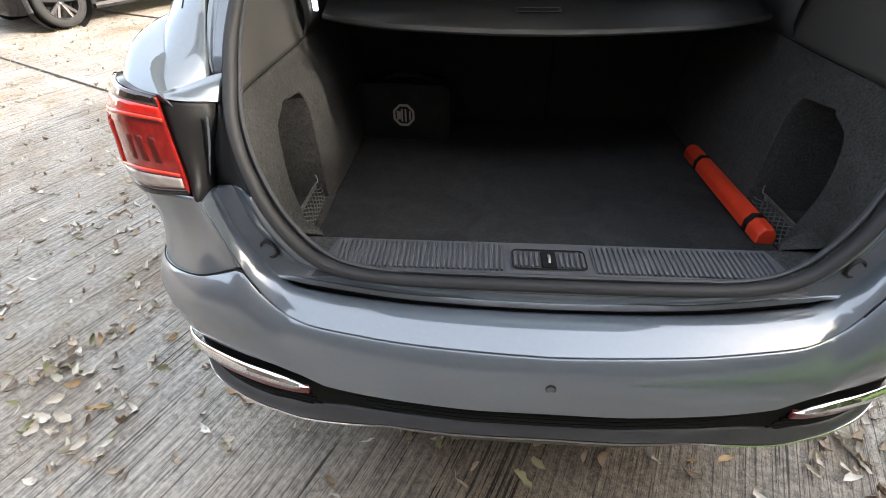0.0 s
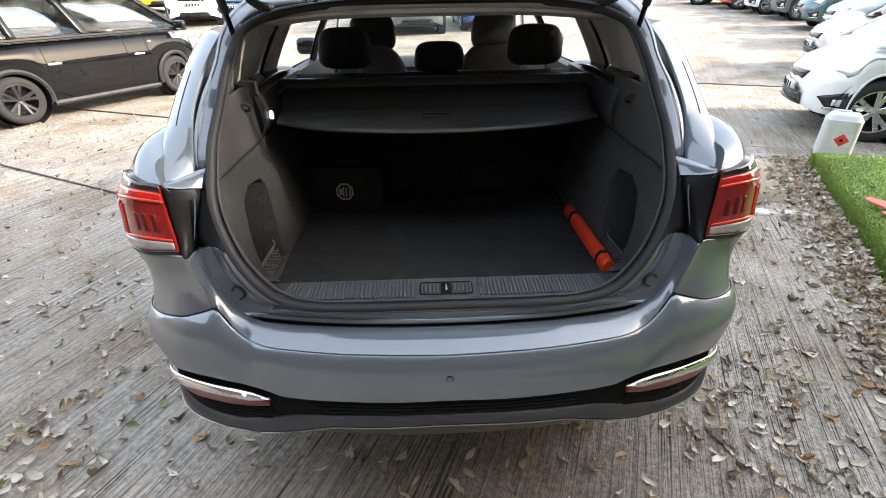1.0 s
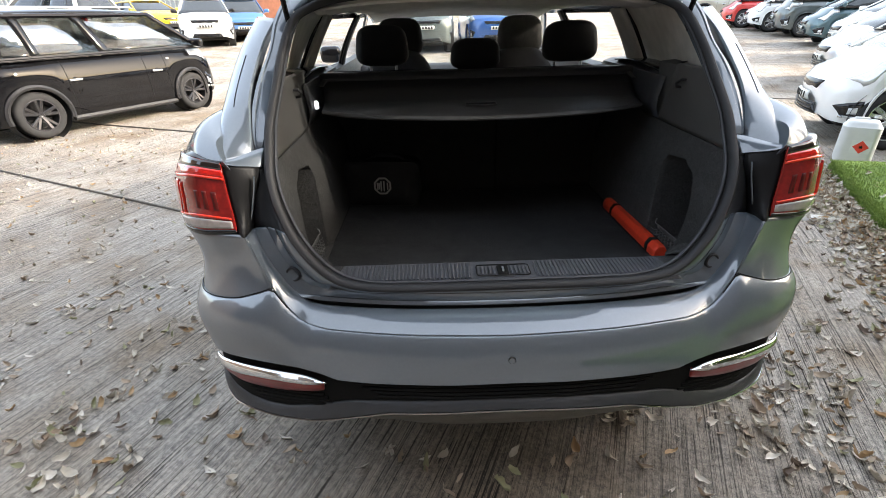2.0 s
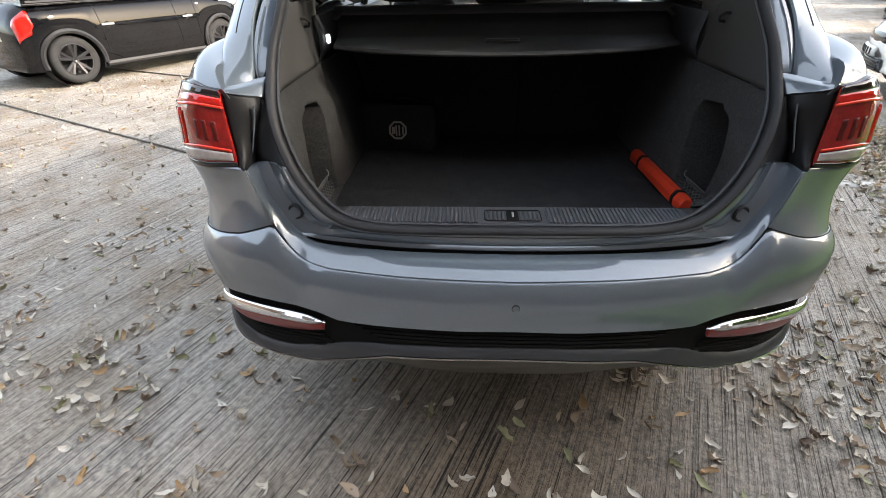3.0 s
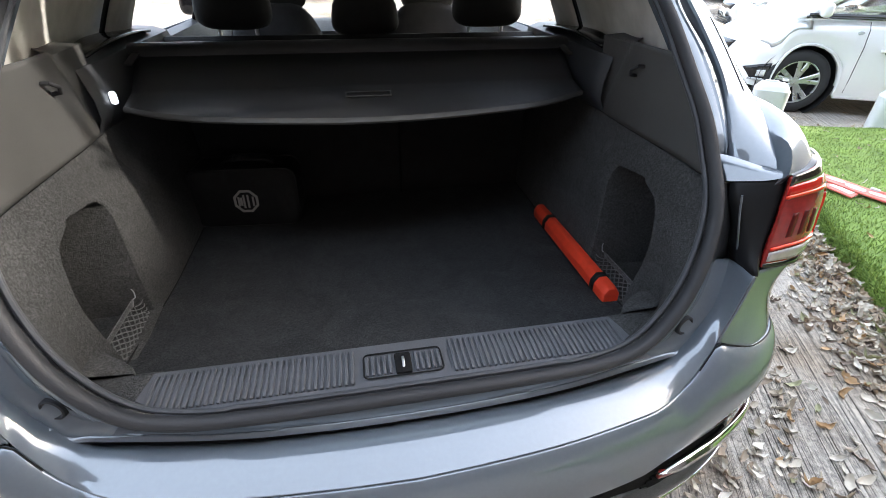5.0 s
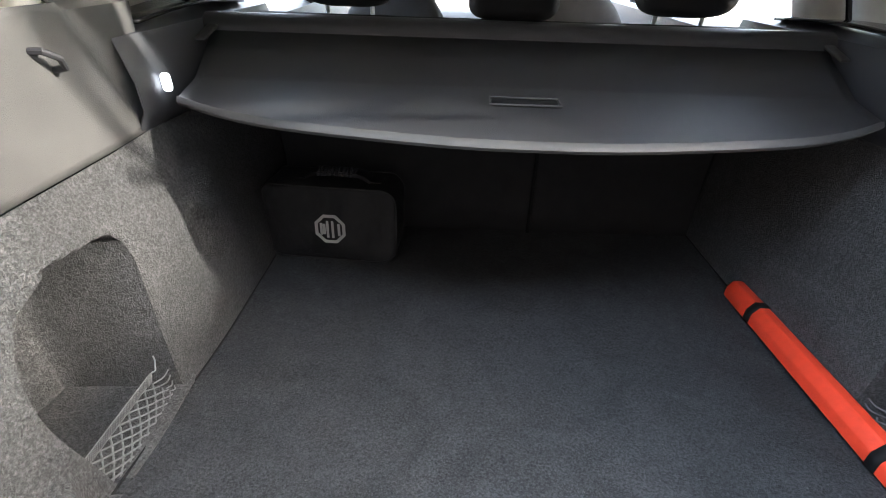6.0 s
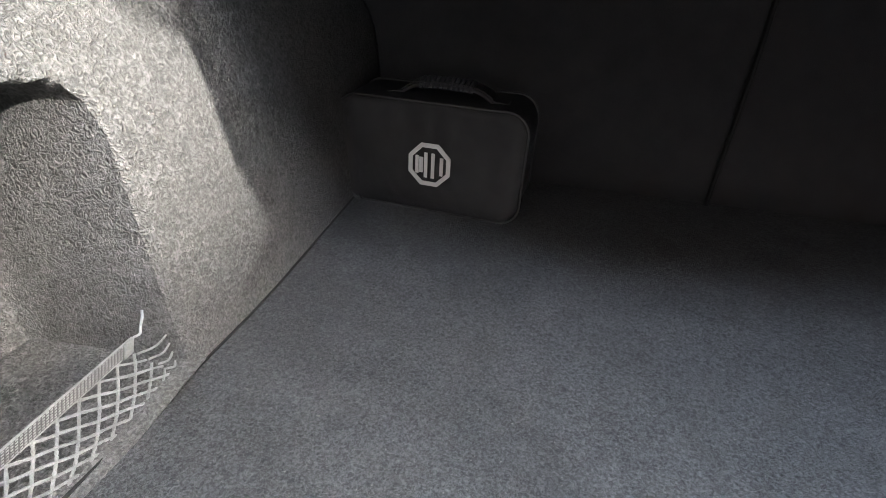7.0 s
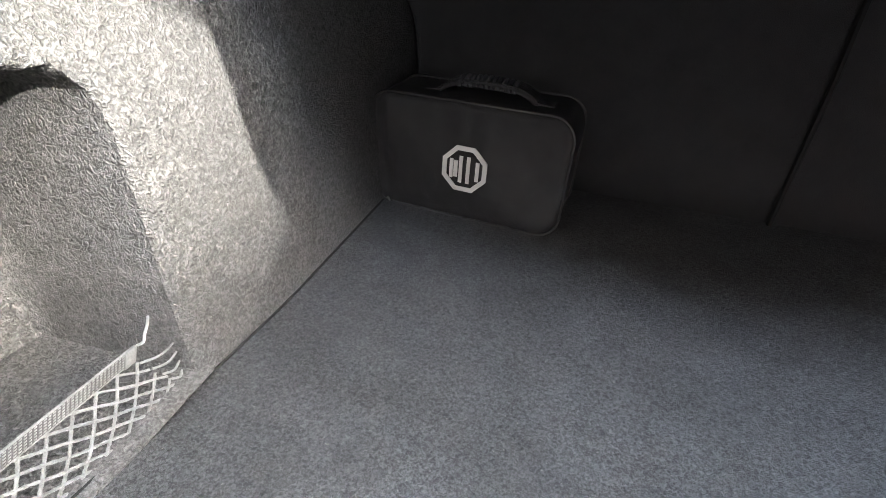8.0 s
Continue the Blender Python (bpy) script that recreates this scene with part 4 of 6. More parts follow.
def boot_lining(s):
    ys = [-.06 + .02 * k for k in range(11)] + [.15 + .004 * k for k in range(8)] + [.185 + .012 * k for k in range(14)] + [.350 + .004 * k for k in range(9)] + [.39 + .02 * k for k in range(31)]
    ys = sorted(ys)
    rows = []
    for z in [.725 + .012 * k for k in range(26)] + [1.030 + .0035 * k for k in range(14)] + [1.085, 1.10, 1.112, 1.124]:
        start = seal_at(z)[1] if z > .852 else .07
        r = []
        near, far = pocket_near(z), pocket_far(z)
        for y in ys:
            y = float(np.interp(y, [-.06, .152, .182, .345, .387, 1.2], [-.06, near - .015, near + .015, far - .021, far + .021, 1.2]))
            y = max(y, start)
            inside = pocket(y, z)
            # a little deeper towards the near edge
            depth = .185 + .014 * smooth((far - y) / .10)
            r.append(V(s * (wall_x(y, z) + depth * inside), y, z))
        rows.append(r)
    shelf = sheet([[V(s * x, y, z) for x in np.linspace(.53, .765, 6)] for y, z in ((.165, .772), (.172, .766), (.27, .762), (.362, .766), (.372, .774))])
    part("pocket_floor", shelf, CARPET, car, solid=.003)
    lining = part("boot_lining", sheet(rows), CARPET, car, "grey felt boot side lining with open pocket", sharp=60, solid=.003)
    rows = []
    for z in np.linspace(1.127, 1.305, 16):
        start = seal_at(z)[1]
        r = []
        for f in np.linspace(0, 1, 40):
            y = start + (.60 - start) * f
            x = wall_x(y, z) - .003
            x += .010 * smooth((y - (.44 + (1.3 - z) * .62)) / .015)
            r.append(V(s * x, y, z))
        rows.append(r)
    rows.append([p + V(s * .12 * smooth((p.y - .42) / .15), 0, .01) for p in rows[-1]])
    corner = sheet([[V(s * x, y, z) for x in np.linspace(.425, far, 5)] for y, z, far in ((-.048, .838, .437), (.0, .8415, .475), (.070, .8415, .56), (.078, .835, .60), (.080, .72, .60))])
    part("sill_corner", corner, CARPET, car, solid=.003)
    upper = part("upper_lining", sheet(rows), TRIM_PLASTIC, car, "dark grey grained plastic upper boot trim", solid=.003)
    part("bag_hook", tube([V(s * .592, .372, 1.272), V(s * .572, .376, 1.272), V(s * .566, .39, 1.262), V(s * .572, .40, 1.250), V(s * .594, .40, 1.246)], .004, 8), BLACK_PLASTIC, upper, "black bag hook")
    part("hook_recess", block((.004, .034, .032), pose(s * .591, .386, 1.262), .0015), INK, upper)
    # black ledge under the side windows
    ledge = sheet([[V(s * x, y, z) for y in np.linspace(.535, 1.15, 10)] for x, z in ((.622, 1.09), (.585, 1.16), (.585, 1.20), (.60, 1.262), (.64, 1.275), (.72, 1.278))])
    part("side_ledge", ledge, DARK_GREY, car, "black ledge under the side window", solid=.003)
    glossy = sheet([[V(s * x, y, 1.277 + .012 * math.sin(math.pi * (y - .62) / .42)) for y in np.linspace(.62, 1.04, 9)] for x in (.61, .63, .69)])
    part("belt_cover", glossy, GLOSS_BLACK, car, "glossy belt guide cover", solid=.006)


def inside_trim(s):
    """Pale pillar trim round the side windows, seen from inside, and the pillars outside."""
    rows = []
    for f in np.linspace(0, 1, 12):
        z = 1.285 + .195 * f
        sx, sy = seal_at(min(z, 1.47))
        r = []
        for g in np.linspace(0, 1, 8):
            y = sy + .005 + (.98 - .03 * f - sy) * g
            x = (sx + .004) * (1 - g) + (.716 - .14 * f ** 1.3) * g + .012 * math.sin(math.pi * g)
            r.append(V(s * x, y, z))
        rows.append(r)
    part("rear_pillar_trim", sheet(rows), PILLAR_TRIM, car, "pale grey rear pillar trim", solid=.004)

    def strip(y0, y1, y2, y3, name, material, dx=0.0):
        """A pillar from belt (y0..y1) to roof (y2..y3)."""
        rows = []
        for f in np.linspace(0, 1, 8):
            z = 1.20 + .27 * f
            x = .73 - .14 * f ** 1.3 - dx
            a, b = y0 + (y2 - y0) * f, y1 + (y3 - y1) * f
            rows.append([V(s * x, a + (b - a) * g, z) for g in np.linspace(0, 1, 4)])
        part(name, sheet(rows), material, car, solid=.012)

    for a in ((.93, 1.10, .92, 1.06), (1.93, 2.02, 1.86, 1.94)):
        strip(*a, "pillar_trim", PILLAR_TRIM if a[0] < 1 else DARK_GREY, .012)
        strip(*a, "door_pillar", GLOSS_BLACK, -.002)
    strip(2.95, 3.10, 2.30, 2.42, "windscreen_pillar", GREY_PAINT)
    # belt, door cards inside
    bm = sheet([[V(s * x, y, z) for y in np.linspace(1.0, 3.1, 12)] for x, z in ((.80, 1.13), (.755, 1.19), (.73, 1.215), (.70, 1.20), (.69, 1.1), (.70, .6))])
    part("door_card", bm, DARK_GREY, car)
    # roof rail and edge
    bm = sheet([[V(s * x, y, z) for y in np.linspace(.5, 2.36, 14)] for x, z in ((.602, 1.455), (.585, 1.485), (.55, 1.505))])
    part("roof_edge", bm, GREY_PAINT, car, solid=.004)
    mirror = block((.16, .09, .12), pose(s * .95, 2.86, 1.20, 0, 0, s * 8), .035, 3)
    part("door_mirror", mirror, GLOSS_BLACK, car)


def roof_and_nose():
    rows = []
    for y, z in ((.50, 1.545), (.7, 1.552), (1.2, 1.555), (1.9, 1.545), (2.30, 1.50), (2.42, 1.47)):
        rows.append([V(x, y, z - .05 * (abs(x) / .56) ** 3) for x in np.linspace(-.56, .56, 15)])
    part("roof", sheet(rows), GREY_PAINT, car, solid=.004)
    rows = [[V(x, y, z - .03 * (abs(x) / .53) ** 3) for x in np.linspace(-.53, .53, 13)] for y, z in ((.53, 1.512), (.6, 1.50), (1.2, 1.515), (1.9, 1.505), (2.36, 1.455))]
    part("headlining", sheet(rows), PILLAR_TRIM, car, "pale headlining", solid=.004)
    header = sheet([[V(x, y, z - .02 * (abs(x) / .5) ** 4) for x in np.linspace(-.5, .5, 15)] for y, z in ((.535, 1.522), (.545, 1.50), (.60, 1.488), (.64, 1.50))])
    part("header_trim", header, PILLAR_TRIM, car, solid=.003)
    rows = [[V(x, y, z) for x in np.linspace(-w, w, 13)] for y, z, w in ((2.42, 1.465, .55), (2.75, 1.27, .62), (3.12, 1.05, .70))]
    glass = part("windscreen", sheet([rows[0], rows[-1]]), CLEAR_GLASS, car, "clear windscreen", solid=.004, sharp=.1)
    glass.visible_shadow = False
    rows = []
    for y, z, w in ((3.05, 1.06, .74), (3.3, 1.03, .78), (3.8, .96, .80), (4.3, .86, .76), (4.58, .76, .66), (4.70, .62, .6), (4.74, .45, .6), (4.70, .25, .58)):
        rows.append([V(x, y - .10 * (abs(x) / w) ** 3, z - .05 * (abs(x) / w) ** 3) for x in np.linspace(-w, w, 15)])
    part("bonnet", sheet(rows), GREY_PAINT, car, solid=.004)
    rows = [[V(x, y, z) for x in np.linspace(-.74, .74, 9)] for y, z in ((2.50, .80), (2.52, 1.08), (2.60, 1.125), (2.75, 1.13), (2.98, 1.10))]
    part("dashboard", sheet(rows), BLACK_PLASTIC, car, solid=.01)
    part("underbody", block((1.34, 4.4, .20), pose(0, 2.36, .26), .05), UNDERBODY, car)
    part("boot_underside", block((1.3, .9, .30), pose(0, .50, .53), .05), UNDERBODY, car)
    for s in (-1, 1):
        for y in (.98, 3.66):
            wheel(car, pose(s * .79, y, .325, 0, 0, 0 if s > 0 else 180), .325, .215, ALLOY)


def wheel(parent, m, r, w, rim_material, spokes=5):
    """A wheel whose outer face looks along +x of m."""
    tyre = lathe([(-w / 2, r * .66), (-w / 2, r * .9), (-w * .42, r * .97), (-w * .3, r), (w * .3, r), (w * .42, r * .97), (w / 2, r * .9), (w / 2 + .002, r * .76), (w * .46, r * .67), (w * .30, r * .655)], 40, m)
    t = part("wheel", tyre, TYRE, parent, "road wheel with alloy rim")
    rim = lathe([(w * .47, r * .69), (w * .49, r * .665), (w * .40, r * .635), (-w * .2, r * .60), (-w * .25, .02)], 40, m)
    part("rim_barrel", rim, DARK_ALLOY, t)
    bm = lathe([(w * .30, .0), (w * .36, r * .06), (w * .36, r * .13), (w * .28, r * .16), (w * .1, r * .15)], 20, m)
    lathe([(w * .40, r * .635), (w * .49, r * .645), (w * .49, r * .675), (w * .45, r * .69)], 40, m, bm)
    part("rim", bm, rim_material, t)
    for k in range(spokes):
        for d in (-.10, .10):
            a = 2 * math.pi * k / spokes + d
            b = 2 * math.pi * k / spokes + d * 2.0
            p0 = V(w * .30, r * .13 * math.cos(a), r * .13 * math.sin(a))
            p1 = V(w * .44, r * .64 * math.cos(b), r * .64 * math.sin(b))
            d1 = (p1 - p0).normalized()
            side = d1.cross(V(1, 0, 0)).normalized() * r * .068
            one = bmesh.new()
            up = V(w * .045, 0, 0)
            v = [one.verts.new(q) for q in (p0 - side, p0 + side, p1 + side * 1.1, p1 - side * 1.1, p0 - side * .6 + up, p0 + side * .6 + up, p1 + side * .7 + up, p1 - side * .7 + up)]
            for q in ((0, 1, 2, 3), (4, 5, 6, 7), (0, 1, 5, 4), (1, 2, 6, 5), (2, 3, 7, 6), (3, 0, 4, 7)):
                one.faces.new([v[i] for i in q])
            one.transform(m)
            part("spoke", one, rim_material, t)


def load_cover():
    front = spline([(-.555, .575, 1.172), (-.45, .511, 1.17), (-.33, .468, 1.169), (-.13, .432, 1.168), (0, .425, 1.168), (.13, .432, 1.168), (.33, .468, 1.169), (.45, .511, 1.17), (.555, .575, 1.172)], 41)
    rigid = [V(p.x * 1.01, .655, 1.186) for p in front]
    back = [V(p.x * 1.05, .80, 1.244) for p in front]
    rows = [[p + V(0, .008, -.012) for p in front], [p + V(0, .0, -.010) for p in front], [p + V(0, -.003, -.005) for p in front], front]
    cover = part("load_cover", sheet([front, lerp_curve(front, rigid, .04), lerp_curve(front, rigid, .5), rigid, lerp_curve(rigid, back, .06), lerp_curve(rigid, back, .5), back]), COVER_VINYL, car, "black vinyl roller load cover", solid=.005)
    part("cover_edge", sheet([[q + V(0, 0, .003) for q in lerp_curve(front, rigid, .03)]] + rows[::-1]), COVER_EDGE, cover, "grey moulded front edge")
    slot = block((.106, .030, .012), pose(-.006, .582, 1.1787, 6), .005)
    part("pull_slot", slot, INK, cover, "dark pull slot")
    rim_pts = [V(-.006 + a, .582 + b, 1.1840 + b * .10) for a, b in ((-.055, -.016), (-.055, .016), (.055, .016), (.055, -.016), (-.055, -.016))]
    part("slot_rim", tube(rim_pts, .0018, 6), COVER_EDGE, cover)
    part("cassette", tube([(-.60, .83, 1.238), (.60, .83, 1.238)], .034, 16), COVER_VINYL, car, "black load cover cassette")
    # added sheet that keeps light from leaking in behind the cassette
    flap = sheet([[V(x, y, z - .004 * math.sin(14 * x) * f) for x in np.linspace(-.63, .63, 25)] for y, z, f in ((.835, 1.214, 0), (.93, 1.207, 1), (1.055, 1.222, 0))])
    part("light_stop_flap", flap, COVER_VINYL, car, "black sheet added to stop light between cassette and seat back", solid=.003)
    for s in (-1, 1):
        tab = block((.022, .05, .006), pose(s * .578, .765, 1.243, 22, 0, s * 12), .003)
        part("cover_tab", tab, COVER_EDGE, cover)
    part("boot_lamp", block((.014, .012, .028), pose(-.574, .592, 1.192, 0, 0, 20), .005), LIT_LAMP, car, "lit white boot lamp")


def seats():
    def headrest(x, y, z, w, h, name="headrest", material=SEAT_CLOTH, panel=None):
        bm = bmesh.new()
        bmesh.ops.create_uvsphere(bm, u_segments=28, v_segments=18, radius=1.0)
        for v in bm.verts:
            c = v.co.copy()
            for i in range(3):
                v.co[i] = math.copysign(abs(c[i]) ** (.55 if i != 1 else .7), c[i])
            v.co = V(v.co.x * w / 2 * (1 - .07 * v.co.z), v.co.y * .055, v.co.z * h / 2)
        bm.transform(pose(x, y, z, -8))
        rest = part(name, bm, material, car, sharp=80)
        for s in (-1, 1):
            part("post", tube([(x + s * w * .25, y + .005, z - h * .42), (x + s * w * .25, y + .02, z - h / 2 - .12)], .006, 8), STEEL, rest)
        return rest

    rows = []
    for z, y in ((.72, .955), (.80, .965), (1.0, 1.0), (1.18, 1.04), (1.235, 1.055), (1.25, 1.08), (1.245, 1.13)):
        rows.append([V(x, y + .012 * (abs(x) / .62) ** 4, z) for x in np.linspace(-.62, .62, 31)])
    back = part("rear_seat_back", sheet(rows), SEAT_CLOTH, car, "folding dark rear seat back", solid=.02)
    part("split_line", tube([(.10, .948, .73), (.105, .985, .97), (.11, 1.048, 1.235)], .005, 6), INK, back)
    headrest(-.385, 1.13, 1.345, .225, .165)
    headrest(.435, 1.13, 1.345, .235, .165)
    headrest(.02, 1.12, 1.305, .215, .125)
    for s in (-1, 1):
        x = s * .37
        bm = bmesh.new()
        bmesh.ops.create_uvsphere(bm, u_segments=28, v_segments=18, radius=1.0)
        for v in bm.verts:
            c = v.co.copy()
            v.co = V(math.copysign(abs(c.x) ** .5, c.x) * .25 * (1 - .25 * max(0, c.z)), math.copysign(abs(c.y) ** .7, c.y) * .10, math.copysign(abs(c.z) ** .6, c.z) * .36)
        bm.transform(pose(x, 1.95, .92, -14))
        part("front_seat_back", bm, SEAT_CLOTH, car, sharp=80)
        headrest(x + .01, 2.06, 1.34, .275, .215, material=SEAT_SUNLIT if s > 0 else SEAT_CLOTH)
    bm = block((1.3, .5, .16), pose(0, 1.45, .78), .05, 3)
    part("rear_seat_cushion", bm, SEAT_CLOTH, car)


def inner_body(s):
    rows = [[V(s * x, y, z) for y in np.linspace(.41, 1.25, 12)] for x, z in ((.55, .30), (.71, .45), (.72, .8), (.715, 1.10), (.70, 1.16))]
    part("inner_panel", sheet(rows), UNDERBODY, car, solid=.004)
    rows = [[V(s * x, y, z) for x in (.30, .55, .86)] for y, z in ((1.27, .3), (1.26, .7), (1.25, 1.12))]
    part("inner_bulkhead", sheet(rows), UNDERBODY, car, solid=.004)


def boot_floor():
    rows = [[V(x, y, floor_z(y)) for x in np.linspace(-.60, .60, 21)] for y in np.linspace(.066, 1.0, 24)]
    part("boot_floor", sheet(rows), FLOOR_CARPET, car, "dark grey carpeted boot floor", solid=.02)
    for s in (-1, 1):
        gap = [V(s * (wall_x(y, floor_z(y)) - .003), y, floor_z(y) + .0005) for y in np.linspace(.09, .98, 40)]
        part("floor_gap", tube(gap, .0022, 6), INK, car)


def pocket_net(s):
    """Woven elastic band and knotted diamond mesh across the pocket, with the steel hooks that hold it."""
    root = thing("cargo_net", "grey elastic mesh net hooked across the boot pocket", "net", "boot pocket nets")
    a, b = V(s * .563, .165, .828), V(s * .566, .327, .821)
    lo_a, lo_b = V(s * .550, .185, .752), V(s * .553, .350, .742)
    band = [a.lerp(b, f) for f in np.linspace(0, 1, 16)]
    drop = V(0, -.006, -.0125)
    out = V(s * -.0015, 0, .001)
    belt = part("band", sheet([[p + drop * k for p in band] for k in (0, .5, 1)]), NET_BAND, root, "woven elastic band", solid=.0016)
    for k in (0, 1):
        part("band_edge", tube([p + drop * k + out * .6 for p in band], .0011, 6), NET_CORD, belt)
    weave = bmesh.new()
    for i in range(46):
        for k in range(5):
            c = a.lerp(b, (i + .5) / 46) + drop * (.15 + .175 * k) + out * 1.8
            d = (b - a).normalized() * .0011
            up = drop * .055
            vs = [weave.verts.new(q) for q in (c - d - up, c + d - up, c + d + up, c - d + up, c + out * .6)]
            for q in ((0, 1, 4), (1, 2, 4), (2, 3, 4), (3, 0, 4)):
                weave.faces.new([vs[e] for e in q])
    part("weave", weave, NET_CORD, belt)
    part("band_cuff", sheet([[p + drop * k + out * .9 for p in band[-2:]] for k in (-.05, 1.05)]), NET_CORD, belt, solid=.0022)
    n, deep = 8.0, 4.2

    def at(u, v):
        top = a.lerp(b, u) + drop
        bottom = lo_a.lerp(lo_b, u)
        return top.lerp(bottom, v) + V(s * -.006 * math.sin(math.pi * v), 0, 0)

    for k in np.arange(-5, n + 1):
        for way in (1, -1):
            pts = []
            for v in np.linspace(0, 1, 41):
                u = (k + (v * deep if way > 0 else deep - v * deep)) / n
                if 0 <= u <= 1.0:
                    pts.append(at(u, v) + V(0, .0004 * math.sin(v * 21 + k), .0004 * math.cos(v * 17 + k)))
            if len(pts) > 1:
                part("cord", tube(pts, lambda f: .00135 + .0003 * math.sin(f * 110), 6), NET_CORD, root)
    # loose cord ends drawn to the pocket's edge
    for k in range(6):
        p = at(1.0, .08 + .16 * k)
        q = V(s * (.561 - .0012 * k), .357 - .0016 * k, p.z - .006)
        part("cord_end", tube(spline([p, p.lerp(q, .5) + V(s * -.003, 0, -.002), q], 9), .0012, 6), NET_CORD, root)
    part("hook", tube(spline([V(s * .572, .352, .832), V(s * .565, .344, .831), V(s * .561, .336, .828), V(s * .560, .332, .823), V(s * .565, .329, .820)], 12), .0012, 8), STEEL, root, "small steel hook")
    part("hook", tube([V(s * .575, .158, .862), V(s * .562, .160, .858), V(s * .558, .163, .848), V(s * .562, .166, .842)], .0022, 8), CHROME, root, "small steel hook")


def tailgate():
    """The raised gate over the boot, its struts, hoses and hinges."""
    # underside line from hinge backwards and up
    length, tilt = .80, 55
    m = pose(0, .46, 1.565, -tilt)
    out_rows, in_rows = [], []
    for f in np.linspace(0, 1, 14):
        y = -length * f
        w = .56 + .14 * smooth(f * 1.6) - .04 * smooth((f - .8) / .2)
        crown = .06 * math.sin(math.pi * (.15 + .7 * f))
        out_rows.append([m @ V(w * math.sin(a), y, .035 + crown * math.cos(a) ** .5 if abs(a) < 1.5 else .03) for a in np.linspace(-math.pi / 2, math.pi / 2, 19)])
        in_rows.append([m @ V(w * math.sin(a) * .985, y, .0 - .035 * math.cos(a) * math.sin(math.pi * (.1 + .8 * f))) for a in np.linspace(-math.pi / 2, math.pi / 2, 19)])
    def frame_of(rows):
        bm = sheet(rows[:3])
        sheet(rows[8:], bm)
        sheet([r[:4] for r in rows[2:9]], bm)
        sheet([r[-4:] for r in rows[2:9]], bm)
        return bm

    part("tailgate_skin", frame_of(out_rows), GREY_PAINT, car, "raised silver grey tailgate", solid=.004)
    gate = part("tailgate_trim", frame_of(in_rows), BLACK_PLASTIC, car, "black inner tailgate trim", solid=.004)
    pane = part("rear_window", sheet([r[3:-3] for r in out_rows[2:9]]), TINTED, gate, "tinted rear window", solid=.004)
    pane.visible_shadow = False
    edge = [r[0] for r in in_rows] + in_rows[-1][1:-1] + [r[-1] for r in in_rows[::-1]] + in_rows[0][-2:0:-1]
    part("gate_edge", tube(edge + [edge[0]], .02, 8), GLOSS_BLACK, gate)
    for s in (-1, 1):
        foot = V(s * .582, .432, 1.445)
        head = V(s * .555, .10, 2.02)
        strut = part("gas_strut", tube([foot.lerp(head, f) for f in (0, .5)], .0075, 10), GLOSS_BLACK, car, "black gas strut")
        part("strut_tube", tube([foot.lerp(head, f) for f in (.12, 1)], .012, 10), BLACK_PLASTIC, strut)
        part("strut_bracket", block((.018, .02, .055), pose(s * .585, .425, 1.425, -45), .004), BLACK_PLASTIC, car)
        # ribbed cable hose
        hose = spline([(s * .49, .515, 1.52), (s * .50, .46, 1.525), (s * .512, .41, 1.545), (s * .498, .34, 1.575), (s * .475, .27, 1.61)], 60)
        part("cable_hose", tube(hose, lambda f: .0105 + .003 * math.sin(f * 90), 10), RUBBER, car, "ribbed rubber cable hose")
        for d in (0, .028):
            part("hinge_arm", tube([(s * (.355 + d), .52, 1.535), (s * (.355 + d), .46, 1.56), (s * (.355 + d), .40, 1.60)], .006, 8), STEEL if d else GLOSS_BLACK, car)


rear_bumper()
lower_bumper()
boot_rim()
sill()
boot_floor()
for side in (-1, 1):
    inner_body(side)
    quarter(side)
    car_side(side)
    gutter(side)
    lamp_cluster(side)
    side_pod(side)
    boot_lining(side)
    inside_trim(side)
    pocket_net(side)
roof_and_nose()
load_cover()
seats()
tailgate()


